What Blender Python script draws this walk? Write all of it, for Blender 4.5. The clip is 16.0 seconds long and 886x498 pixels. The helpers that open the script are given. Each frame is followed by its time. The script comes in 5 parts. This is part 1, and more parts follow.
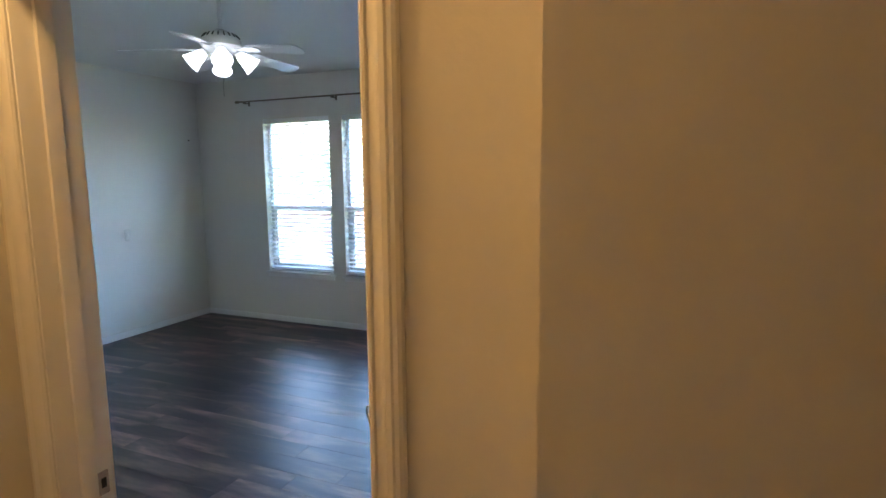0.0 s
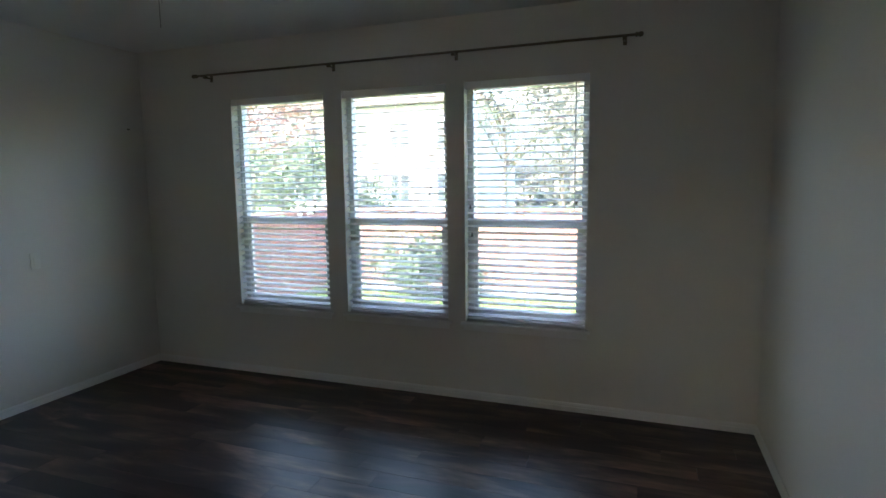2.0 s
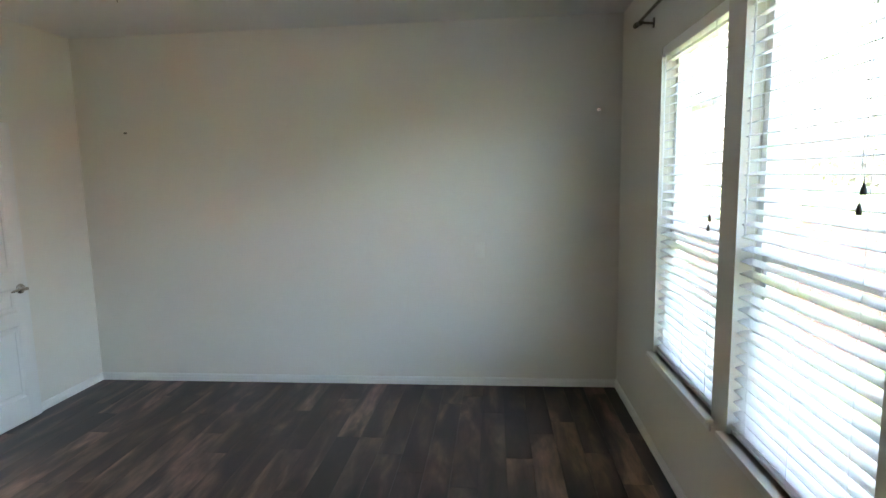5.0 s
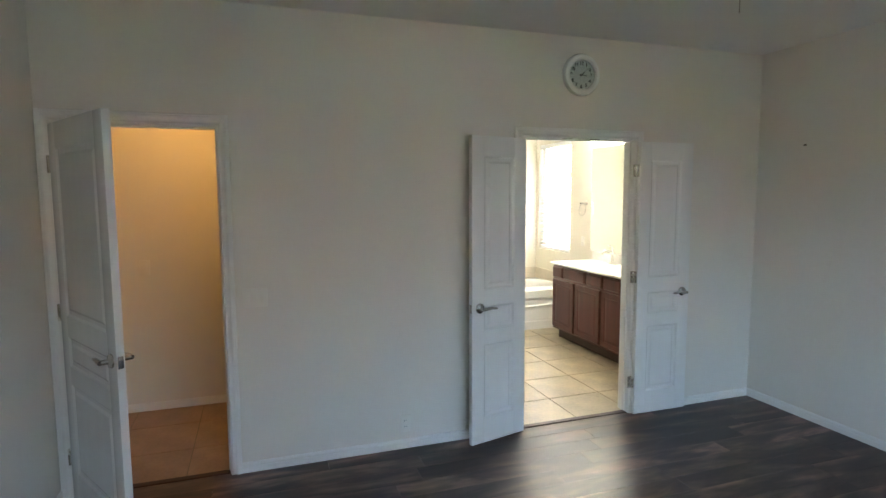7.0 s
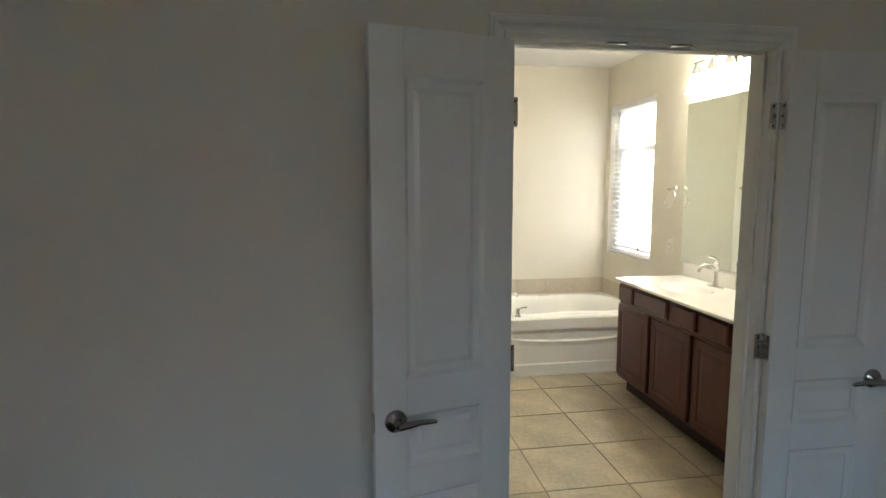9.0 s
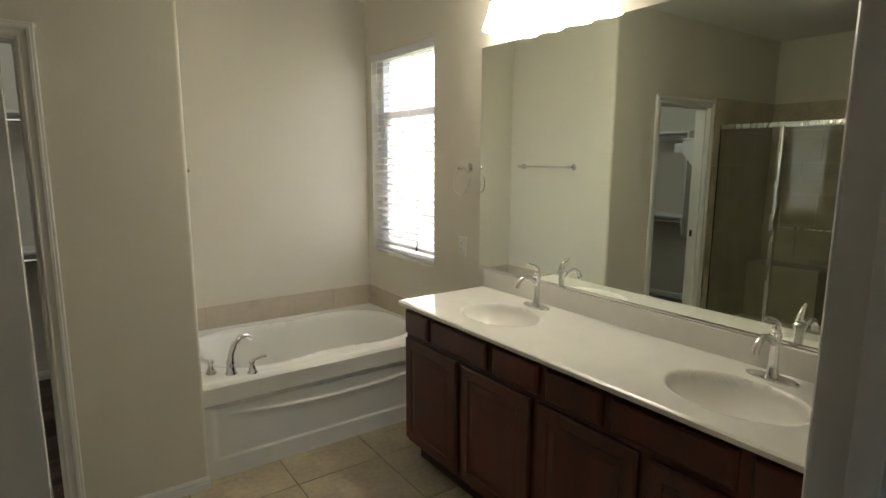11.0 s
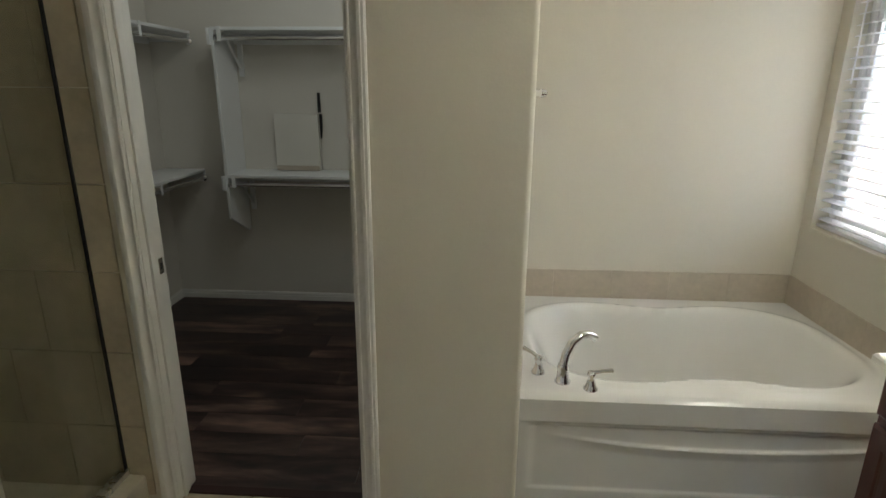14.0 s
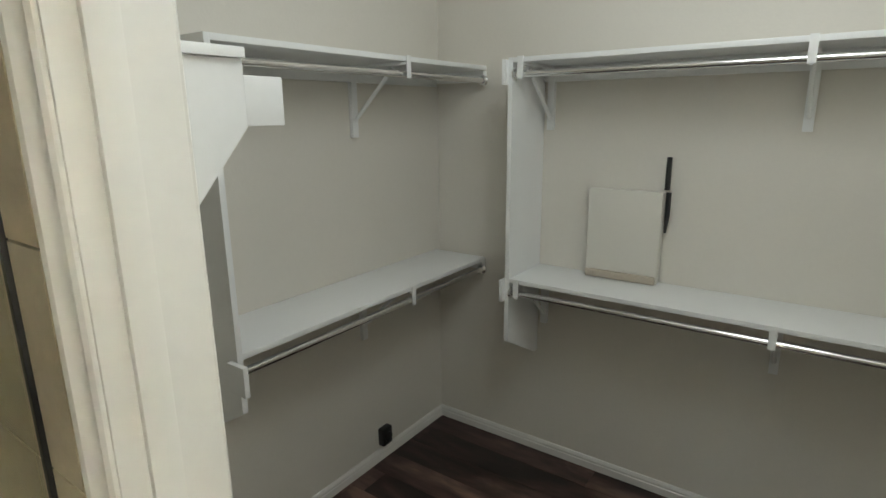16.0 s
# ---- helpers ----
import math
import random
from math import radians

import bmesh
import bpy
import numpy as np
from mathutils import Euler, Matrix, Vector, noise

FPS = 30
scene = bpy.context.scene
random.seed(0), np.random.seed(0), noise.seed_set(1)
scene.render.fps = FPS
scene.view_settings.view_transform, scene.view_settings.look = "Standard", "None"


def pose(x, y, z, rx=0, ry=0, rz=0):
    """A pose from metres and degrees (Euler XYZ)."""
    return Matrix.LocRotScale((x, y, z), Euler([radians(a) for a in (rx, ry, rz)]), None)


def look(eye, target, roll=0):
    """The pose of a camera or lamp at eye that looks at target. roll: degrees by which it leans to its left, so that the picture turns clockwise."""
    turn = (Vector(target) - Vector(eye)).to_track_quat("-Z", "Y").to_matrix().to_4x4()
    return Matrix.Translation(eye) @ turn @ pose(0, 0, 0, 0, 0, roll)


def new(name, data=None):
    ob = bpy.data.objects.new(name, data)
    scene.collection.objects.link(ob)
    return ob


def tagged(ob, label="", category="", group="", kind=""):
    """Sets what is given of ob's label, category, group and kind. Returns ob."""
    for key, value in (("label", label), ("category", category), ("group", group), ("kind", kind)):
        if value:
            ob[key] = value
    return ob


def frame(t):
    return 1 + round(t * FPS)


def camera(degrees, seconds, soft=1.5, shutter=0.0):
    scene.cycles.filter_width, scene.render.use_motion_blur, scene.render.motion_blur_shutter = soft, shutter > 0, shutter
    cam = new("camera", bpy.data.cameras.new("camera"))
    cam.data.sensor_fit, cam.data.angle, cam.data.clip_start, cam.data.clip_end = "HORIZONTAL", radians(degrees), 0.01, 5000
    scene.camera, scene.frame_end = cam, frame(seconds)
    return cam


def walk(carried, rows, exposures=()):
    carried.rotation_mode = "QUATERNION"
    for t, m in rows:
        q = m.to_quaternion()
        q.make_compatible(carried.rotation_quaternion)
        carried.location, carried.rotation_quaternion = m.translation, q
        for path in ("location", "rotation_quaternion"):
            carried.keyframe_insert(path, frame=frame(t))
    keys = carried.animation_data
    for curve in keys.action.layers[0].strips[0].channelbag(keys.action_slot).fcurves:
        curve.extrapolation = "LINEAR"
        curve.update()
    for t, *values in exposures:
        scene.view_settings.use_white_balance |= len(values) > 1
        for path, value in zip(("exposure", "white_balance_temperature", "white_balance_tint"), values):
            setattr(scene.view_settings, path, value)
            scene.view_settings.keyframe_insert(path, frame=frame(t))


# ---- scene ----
cam = camera(77.4, 16.0)

# the walk
PATH = [
    (0, (5.237, -0.853, 1.66), (4.471, 0.975, 1.394), -0.5),
    (0.5, (4.905, -0.471, 1.697), (4.04, 1.314, 1.434), -0.7),
    (1, (4.531, -0.231, 1.663), (3.633, 1.538, 1.41), -0.6),
    (1.5, (4.327, 0.025, 1.598), (3.537, 1.847, 1.369), -0.5),
    (2, (4.15, 0.409, 1.6), (3.477, 2.278, 1.36), -0.7),
    (2.5, (3.999, 0.859, 1.614), (3.152, 2.649, 1.337), -1.2),
    (3, (3.93, 1.284, 1.603), (2.848, 2.94, 1.312), -1.3),
    (3.2, (3.943, 1.501, 1.593), (2.757, 3.087, 1.309), -1.3),
    (5.3, (4.177, 3.453, 1.633), (2.276, 2.887, 1.371), -1.3),
    (5.5, (4.159, 3.547, 1.662), (2.343, 2.75, 1.399), -1.4),
    (6, (4.123, 3.751, 1.671), (2.575, 2.504, 1.45), -0.9),
    (6.5, (4.016, 3.742, 1.661), (2.839, 2.136, 1.476), -0.7),
    (7, (3.804, 3.414, 1.657), (3.167, 1.528, 1.465), -0.3),
    (7.5, (3.48, 3.122, 1.612), (3.167, 1.156, 1.424), -0.3),
    (8, (3.163, 2.703, 1.586), (2.911, 0.729, 1.394), -0.4),
    (8.5, (2.866, 2.209, 1.575), (2.61, 0.238, 1.359), -0.4),
    (9, (2.556, 1.679, 1.618), (2.237, -0.281, 1.376), -0.1),
    (9.5, (2.365, 1.164, 1.609), (1.832, -0.748, 1.361), 0.3),
    (10, (2.136, 0.737, 1.592), (1.275, -1.052, 1.349), 0.7),
    (10.2, (2.067, 0.578, 1.615), (1.113, -1.163, 1.368), 0.7),
    (12.3, (1.922, -0.042, 1.595), (0.723, -1.59, 1.185), 0.4),
    (12.5, (1.838, -0.059, 1.595), (0.834, -1.73, 1.145), 0.3),
    (13, (1.633, -0.157, 1.575), (1.113, -2.017, 1.055), 0.2),
    (13.5, (1.599, -0.471, 1.587), (1.338, -2.375, 1.032), 0.3),
    (14, (1.66, -0.821, 1.567), (1.773, -2.736, 1.002), 0.4),
    (14.5, (1.724, -1.189, 1.595), (2.293, -3.018, 1.02), -0.0),
    (15, (1.869, -1.582, 1.596), (2.816, -3.247, 1.021), -0.4),
    (15.5, (2.021, -1.932, 1.635), (3.077, -3.532, 1.066), -0.4),
    (16, (2.186, -2.329, 1.692), (3.317, -3.909, 1.219), -0.6),
]
EXPOSURES = [(t, s, k, 10) for t, s, k in (
    (0.0, 5.75, 5500), (0.5, 5.62, 5600), (1.0, 4.72, 5700), (1.5, 4.34, 6050), (2.5, 4.28, 6350), (3.0, 4.2, 6400), (5.3, 5.8, 7000), (7.0, 5.42, 6450), (8.0, 5.08, 6300),
    (9.0, 4.4, 6550), (10.2, 3.52, 6750), (12.5, 3.15, 6300), (13.5, 3.3, 6200), (14.5, 3.9, 6150), (15.0, 4.62, 6250), (15.5, 4.82, 6300), (16.0, 4.75, 6100))]
walk(cam, [(t, look(e, g, r)) for t, e, g, r in PATH], EXPOSURES)

# ---- world, sun, lamps ----
SUN_EL, SUN_AZ = 48.0, 215.0
world = bpy.data.worlds.new("sky")
scene.world = world
world.use_nodes = True
wn = world.node_tree.nodes
sky = wn.new("ShaderNodeTexSky")
sky.sky_type = "NISHITA"
sky.sun_disc = False
sky.sun_elevation, sky.sun_rotation = radians(SUN_EL), radians(SUN_AZ)
sky.dust_density = 6.0
wn["Background"].inputs[1].default_value = 0.15
world.node_tree.links.new(sky.outputs[0], wn["Background"].inputs[0])

sun_data = bpy.data.lights.new("sun", "SUN")
sun_data.energy, sun_data.angle, sun_data.color = 0.6, radians(12), (1.0, 0.95, 0.88)
sun = new("sun", sun_data)
_d = Vector((math.sin(radians(SUN_AZ)) * math.cos(radians(SUN_EL)), math.cos(radians(SUN_AZ)) * math.cos(radians(SUN_EL)), math.sin(radians(SUN_EL))))
sun.matrix_world = look(_d * 30, (0, 0, 0))


def lamp(name, x, y, z, watts, colour, radius=0.08):
    data = bpy.data.lights.new(name, "POINT")
    data.energy, data.color, data.shadow_soft_size = watts, colour, radius
    ob = new(name, data)
    ob.location = (x, y, z)
    return ob


lamp("hall_lamp", 4.2, -0.44, 2.5, 0.31, (1.0, 0.52, 0.15))
lamp("closet_lamp", 2.40, -3.40, 2.50, 0.78, (0.97, 1.0, 0.95), 0.3)


# ---- materials ----
def mat(name, colour, rough=0.5, metal=0.0, spread=0.06, scale=4.0, fine=80.0, bump=0.05, bump_scale=None, random_tone=0.0, stretch=(1, 1, 1), sheen=0.5, coord="Object"):
    m = bpy.data.materials.new(name)
    m.use_nodes = True
    n, l = m.node_tree.nodes, m.node_tree.links
    b = n["Principled BSDF"]
    b.inputs["Metallic"].default_value = metal
    b.inputs["Specular IOR Level"].default_value = sheen
    tc = n.new("ShaderNodeTexCoord")
    mp = n.new("ShaderNodeMapping")
    mp.inputs["Scale"].default_value = stretch
    l.new(tc.outputs[coord], mp.inputs[0])
    big, small = n.new("ShaderNodeTexNoise"), n.new("ShaderNodeTexNoise")
    for t, s, dt in ((big, scale, 3), (small, fine, 4)):
        t.inputs["Scale"].default_value, t.inputs["Detail"].default_value = s, dt
        l.new(mp.outputs[0], t.inputs["Vector"])
    mix = n.new("ShaderNodeMath")
    mix.operation = "MULTIPLY_ADD"
    mix.inputs[1].default_value = 0.65
    half = n.new("ShaderNodeMath")
    half.operation = "MULTIPLY"
    half.inputs[1].default_value = 0.35
    l.new(small.outputs[0], half.inputs[0])
    l.new(big.outputs[0], mix.inputs[0])
    l.new(half.outputs[0], mix.inputs[2])
    ramp = n.new("ShaderNodeValToRGB")
    lo = [max(0.0, c * (1 - spread * 2.0)) for c in colour]
    hi = [min(1.0, c * (1 + spread * 2.0)) for c in colour]
    ramp.color_ramp.elements[0].color, ramp.color_ramp.elements[1].color = (*lo, 1), (*hi, 1)
    ramp.color_ramp.elements[0].position, ramp.color_ramp.elements[1].position = 0.25, 0.75
    l.new(mix.outputs[0], ramp.inputs[0])
    out = ramp.outputs[0]
    if random_tone:
        info = n.new("ShaderNodeObjectInfo")
        hsv = n.new("ShaderNodeHueSaturation")
        rng = n.new("ShaderNodeMapRange")
        rng.inputs[3].default_value, rng.inputs[4].default_value = 1 - random_tone, 1 + random_tone
        l.new(info.outputs["Random"], rng.inputs[0])
        l.new(rng.outputs[0], hsv.inputs["Value"])
        l.new(out, hsv.inputs["Color"])
        out = hsv.outputs[0]
    l.new(out, b.inputs["Base Color"])
    rr = n.new("ShaderNodeMapRange")
    rr.inputs[3].default_value, rr.inputs[4].default_value = max(0.02, rough - 0.07), min(1.0, rough + 0.07)
    l.new(big.outputs[0], rr.inputs[0])
    l.new(rr.outputs[0], b.inputs["Roughness"])
    if bump:
        bp = n.new("ShaderNodeBump")
        bp.inputs["Strength"].default_value, bp.inputs["Distance"].default_value = bump, 0.004
        src = small
        if bump_scale:
            src = n.new("ShaderNodeTexNoise")
            src.inputs["Scale"].default_value, src.inputs["Detail"].default_value = bump_scale, 2
            l.new(mp.outputs[0], src.inputs["Vector"])
        l.new(src.outputs[0], bp.inputs["Height"])
        l.new(bp.outputs[0], b.inputs["Normal"])
    return m


def plank_mat(name):
    """Dark brown vinyl plank: long streaks, own tone and streak offset for each plank."""
    m = bpy.data.materials.new(name)
    m.use_nodes = True
    n, l = m.node_tree.nodes, m.node_tree.links
    b = n["Principled BSDF"]
    b.inputs["Specular IOR Level"].default_value = 0.55
    tc, info = n.new("ShaderNodeTexCoord"), n.new("ShaderNodeObjectInfo")
    off = n.new("ShaderNodeVectorMath")
    off.operation = "SCALE"
    off.inputs["Scale"].default_value = 37.0
    comb = n.new("ShaderNodeCombineXYZ")
    for i in range(3):
        l.new(info.outputs["Random"], comb.inputs[i])
    l.new(comb.outputs[0], off.inputs[0])
    add = n.new("ShaderNodeVectorMath")
    l.new(tc.outputs["Object"], add.inputs[0])
    l.new(off.outputs[0], add.inputs[1])
    mp = n.new("ShaderNodeMapping")
    mp.inputs["Scale"].default_value = (0.85, 3.4, 1)
    l.new(add.outputs[0], mp.inputs[0])
    a, c = n.new("ShaderNodeTexNoise"), n.new("ShaderNodeTexNoise")
    a.inputs["Scale"].default_value, a.inputs["Detail"].default_value, a.inputs["Distortion"].default_value = 1.5, 5, 0.7
    c.inputs["Scale"].default_value, c.inputs["Detail"].default_value = 9, 6
    l.new(mp.outputs[0], a.inputs["Vector"])
    l.new(mp.outputs[0], c.inputs["Vector"])
    r1, r2 = n.new("ShaderNodeValToRGB"), n.new("ShaderNodeValToRGB")
    e = r1.color_ramp.elements
    e[0].position, e[0].color = 0.37, (0.018, 0.011, 0.010, 1)
    e[1].position, e[1].color = 0.64, (0.200, 0.124, 0.100, 1)
    mid = e.new(0.5)
    mid.color = (0.066, 0.038, 0.033, 1)
    e2 = r2.color_ramp.elements
    e2[0].position, e2[0].color = 0.35, (0.6, 0.6, 0.6, 1)
    e2[1].position, e2[1].color = 0.65, (1.15, 1.1, 1.05, 1)
    l.new(a.outputs[0], r1.inputs[0])
    l.new(c.outputs[0], r2.inputs[0])
    mul = n.new("ShaderNodeMix")
    mul.data_type, mul.blend_type = "RGBA", "MULTIPLY"
    mul.inputs[0].default_value = 1
    l.new(r1.outputs[0], mul.inputs[6])
    l.new(r2.outputs[0], mul.inputs[7])
    hsv, rng = n.new("ShaderNodeHueSaturation"), n.new("ShaderNodeMapRange")
    rng.inputs[3].default_value, rng.inputs[4].default_value = 0.6, 1.42
    l.new(info.outputs["Random"], rng.inputs[0])
    l.new(rng.outputs[0], hsv.inputs["Value"])
    l.new(mul.outputs[2], hsv.inputs["Color"])
    l.new(hsv.outputs[0], b.inputs["Base Color"])
    rr = n.new("ShaderNodeMapRange")
    rr.inputs[3].default_value, rr.inputs[4].default_value = 0.33, 0.42
    l.new(c.outputs[0], rr.inputs[0])
    l.new(rr.outputs[0], b.inputs["Roughness"])
    bp = n.new("ShaderNodeBump")
    bp.inputs["Strength"].default_value, bp.inputs["Distance"].default_value = 0.12, 0.002
    l.new(c.outputs[0], bp.inputs["Height"])
    l.new(bp.outputs[0], b.inputs["Normal"])
    return m


def emit(name, colour, strength):
    m = bpy.data.materials.new(name)
    m.use_nodes = True
    b = m.node_tree.nodes["Principled BSDF"]
    b.inputs["Base Color"].default_value = (0.9, 0.88, 0.84, 1)
    b.inputs["Emission Color"].default_value = (*colour, 1)
    b.inputs["Emission Strength"].default_value = strength
    b.inputs["Roughness"].default_value = 0.35
    return m


def glass(name, colour=(0.95, 0.98, 0.97), rough=0.0, clear=0.9):
    m = bpy.data.materials.new(name)
    m.use_nodes = True
    n, l = m.node_tree.nodes, m.node_tree.links
    n.remove(n["Principled BSDF"])
    tr, gl, mx = n.new("ShaderNodeBsdfTransparent"), n.new("ShaderNodeBsdfGlossy"), n.new("ShaderNodeMixShader")
    lw, pw, fr = n.new("ShaderNodeLayerWeight"), n.new("ShaderNodeMath"), n.new("ShaderNodeMath")
    lw.inputs[0].default_value = 0.5
    pw.operation, fr.operation = "POWER", "MULTIPLY_ADD"
    pw.inputs[1].default_value = 4.0
    fr.inputs[1].default_value, fr.inputs[2].default_value = 0.75, 0.035
    l.new(lw.outputs["Facing"], pw.inputs[0])
    l.new(pw.outputs[0], fr.inputs[0])
    tr.inputs[0].default_value = (*[c * clear for c in colour], 1)
    gl.inputs["Roughness"].default_value = rough
    l.new(fr.outputs[0], mx.inputs[0])
    l.new(tr.outputs[0], mx.inputs[1])
    l.new(gl.outputs[0], mx.inputs[2])
    l.new(mx.outputs[0], n["Material Output"].inputs[0])
    return m


M_WALL = mat("wall_paint", (0.72, 0.69, 0.63), 0.75, spread=0.015, scale=1.5, fine=60, bump=0.11, bump_scale=120)
M_BATHWALL = mat("bath_wall_paint", (0.73, 0.69, 0.59), 0.7, spread=0.015, scale=1.5, fine=60, bump=0.11, bump_scale=120)
M_CEIL = mat("ceiling_paint", (0.74, 0.73, 0.70), 0.85, spread=0.02, scale=1.2, fine=70, bump=0.35, bump_scale=90)
M_TRIM = mat("white_trim_paint", (0.78, 0.77, 0.74), 0.38, spread=0.012, scale=3, fine=40, bump=0.03)
M_DOOR = mat("white_door_paint", (0.79, 0.79, 0.77), 0.2, spread=0.012, scale=3, fine=50, bump=0.05, stretch=(4, 4, 0.6))
M_BLIND = mat("white_blind_slat", (0.85, 0.85, 0.855), 0.42, spread=0.01, scale=3, fine=40, bump=0.02)
_n, _l = M_BLIND.node_tree.nodes, M_BLIND.node_tree.links
_tr, _mx = _n.new("ShaderNodeBsdfTranslucent"), _n.new("ShaderNodeMixShader")
_tr.inputs[0].default_value, _mx.inputs[0].default_value = (0.9, 0.9, 0.91, 1), 0.45
_l.new(_n["Principled BSDF"].outputs[0], _mx.inputs[1])
_l.new(_tr.outputs[0], _mx.inputs[2])
_l.new(_mx.outputs[0], _n["Material Output"].inputs[0])
M_VINYL = mat("white_vinyl", (0.80, 0.80, 0.79), 0.35, spread=0.01, scale=3, fine=40, bump=0.02)
M_PLANK = plank_mat("dark_vinyl_plank")
M_GAP = mat("dark_joint", (0.012, 0.009, 0.008), 0.8, spread=0.1, bump=0)
M_TILE = mat("beige_floor_tile", (0.50, 0.425, 0.30), 0.36, spread=0.2, scale=4, fine=38, bump=0.06, random_tone=0.07)
M_HALLTILE = mat("brown_hall_tile", (0.33, 0.225, 0.15), 0.4, spread=0.15, scale=5, fine=45, bump=0.06, random_tone=0.06)
M_GROUT = mat("brown_grout", (0.25, 0.205, 0.15), 0.9, spread=0.1, scale=10, fine=120, bump=0.2)
M_SHOWER = mat("tan_shower_tile", (0.52, 0.45, 0.33), 0.35, spread=0.12, scale=4, fine=30, bump=0.04, random_tone=0.05)
M_SHGROUT = mat("shower_grout", (0.52, 0.47, 0.37), 0.85, spread=0.06, scale=10, fine=90, bump=0.1)
M_CHERRY = mat("cherry_stained_wood", (0.088, 0.018, 0.013), 0.36, spread=0.22, scale=2.2, fine=28, bump=0.05, stretch=(5, 5, 0.7), random_tone=0.06)
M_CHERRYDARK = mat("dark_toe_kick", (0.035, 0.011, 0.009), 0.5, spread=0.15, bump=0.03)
M_MARBLE = mat("cultured_marble", (0.88, 0.855, 0.81), 0.16, spread=0.025, scale=3, fine=14, bump=0)
M_TUB = mat("white_tub_acrylic", (0.80, 0.79, 0.75), 0.15, spread=0.008, scale=2, fine=20, bump=0)
M_BAND = mat("tan_border_tile", (0.56, 0.49, 0.39), 0.4, spread=0.07, scale=6, fine=40, bump=0.05, random_tone=0.015)
M_CHROME = mat("chrome", (0.78, 0.78, 0.78), 0.09, metal=1.0, spread=0.01, bump=0)
M_NICKEL = mat("satin_nickel", (0.50, 0.48, 0.45), 0.17, metal=1.0, spread=0.04, scale=10, fine=200, bump=0.02)
M_HINGE = mat("hinge_nickel", (0.62, 0.59, 0.53), 0.26, metal=0.9, spread=0.05, scale=12, fine=150, bump=0.02)
M_ALU = mat("bright_aluminium", (0.74, 0.73, 0.70), 0.28, metal=1.0, spread=0.03, scale=6, fine=120, bump=0.02, stretch=(6, 6, 0.5))
M_BRONZE = mat("brown_rod_metal", (0.20, 0.165, 0.12), 0.35, metal=0.8, spread=0.08, bump=0.02)
M_MIRROR = mat("mirror_silver", (0.84, 0.895, 0.83), 0.0, metal=1.0, spread=0.0, bump=0)
M_MIRROR.node_tree.nodes["Principled BSDF"].inputs["Roughness"].default_value = 0.0
for _l in list(M_MIRROR.node_tree.links):
    if _l.to_socket.name == "Roughness":
        M_MIRROR.node_tree.links.remove(_l)
M_BLACK = mat("black_plastic", (0.015, 0.015, 0.016), 0.4, spread=0.1, bump=0.02)
M_GREY = mat("clock_ink", (0.012, 0.012, 0.012), 0.5, spread=0.05, bump=0)
M_FACE = mat("clock_face", (0.80, 0.80, 0.78), 0.3, spread=0.02, bump=0)
M_SHELF = mat("white_melamine", (0.84, 0.85, 0.85), 0.38, spread=0.012, scale=3, fine=50, bump=0.03)
M_PLASTIC = mat("ivory_plastic", (0.74, 0.72, 0.66), 0.35, spread=0.01, bump=0)
M_FANWHITE = mat("fan_white_enamel", (0.80, 0.80, 0.79), 0.25, spread=0.01, bump=0)
M_FANGLOW = emit("frosted_lit_glass", (1.0, 0.97, 0.92), 0.075)
M_BATHGLOW = emit("warm_frosted_lit_glass", (1.0, 0.94, 0.80), 2.25)
M_GLASS = glass("window_glass")
# bedroom panes: a small translucent share stands in for milky lens glare
M_BEDGLASS = glass("veiled_window_glass")
# clear bathroom panes, whitened by a translucent share to imitate bright outdoor glow
M_BATHGLASS = glass("whitened_window_glass")
for _m, _f in ((M_BEDGLASS, 0.035), (M_BATHGLASS, 0.2)):
    _n, _l = _m.node_tree.nodes, _m.node_tree.links
    _old = _n["Material Output"].inputs[0].links[0].from_socket
    _tl, _ns, _mr, _mx = _n.new("ShaderNodeBsdfTranslucent"), _n.new("ShaderNodeTexNoise"), _n.new("ShaderNodeMapRange"), _n.new("ShaderNodeMixShader")
    _tl.inputs[0].default_value = (0.92, 0.93, 0.95, 1)
    _tc = _n.new("ShaderNodeTexCoord")
    _l.new(_tc.outputs["Object"], _ns.inputs["Vector"])
    _ns.inputs["Scale"].default_value = 3.0
    _mr.inputs[3].default_value, _mr.inputs[4].default_value = _f * 0.8, _f * 1.2
    _l.new(_ns.outputs[0], _mr.inputs[0])
    _l.new(_mr.outputs[0], _mx.inputs[0])
    _l.new(_old, _mx.inputs[1])
    _l.new(_tl.outputs[0], _mx.inputs[2])
    _l.new(_mx.outputs[0], _n["Material Output"].inputs[0])
M_SHGLASS = glass("shower_glass", (0.96, 0.98, 0.96), 0.0, 0.98)
M_FENCE = mat("red_brown_fence_wood", (0.27, 0.125, 0.098), 0.8, spread=0.16, scale=3, fine=40, bump=0.3, stretch=(5, 5, 0.6), random_tone=0.14)
M_GRASS = mat("lawn", (0.12, 0.17, 0.04), 0.9, spread=0.3, scale=1.5, fine=40, bump=0.6)
M_BLADE = mat("grass_blades", (0.14, 0.21, 0.05), 0.8, spread=0.25, scale=1.2, fine=20, bump=0)
M_GRAVEL = mat("pale_gravel", (0.34, 0.32, 0.29), 0.9, spread=0.2, scale=20, fine=120, bump=0.6)
M_LEAF = mat("leaf_green", (0.10, 0.13, 0.065), 0.6, spread=0.35, scale=2, fine=12, bump=0)
M_LEAFDARK = mat("leaf_dark_green", (0.05, 0.07, 0.04), 0.55, spread=0.35, scale=2, fine=12, bump=0)
M_LEAFRED = mat("leaf_rusty_pink", (0.26, 0.13, 0.105), 0.65, spread=0.3, scale=2, fine=12, bump=0)
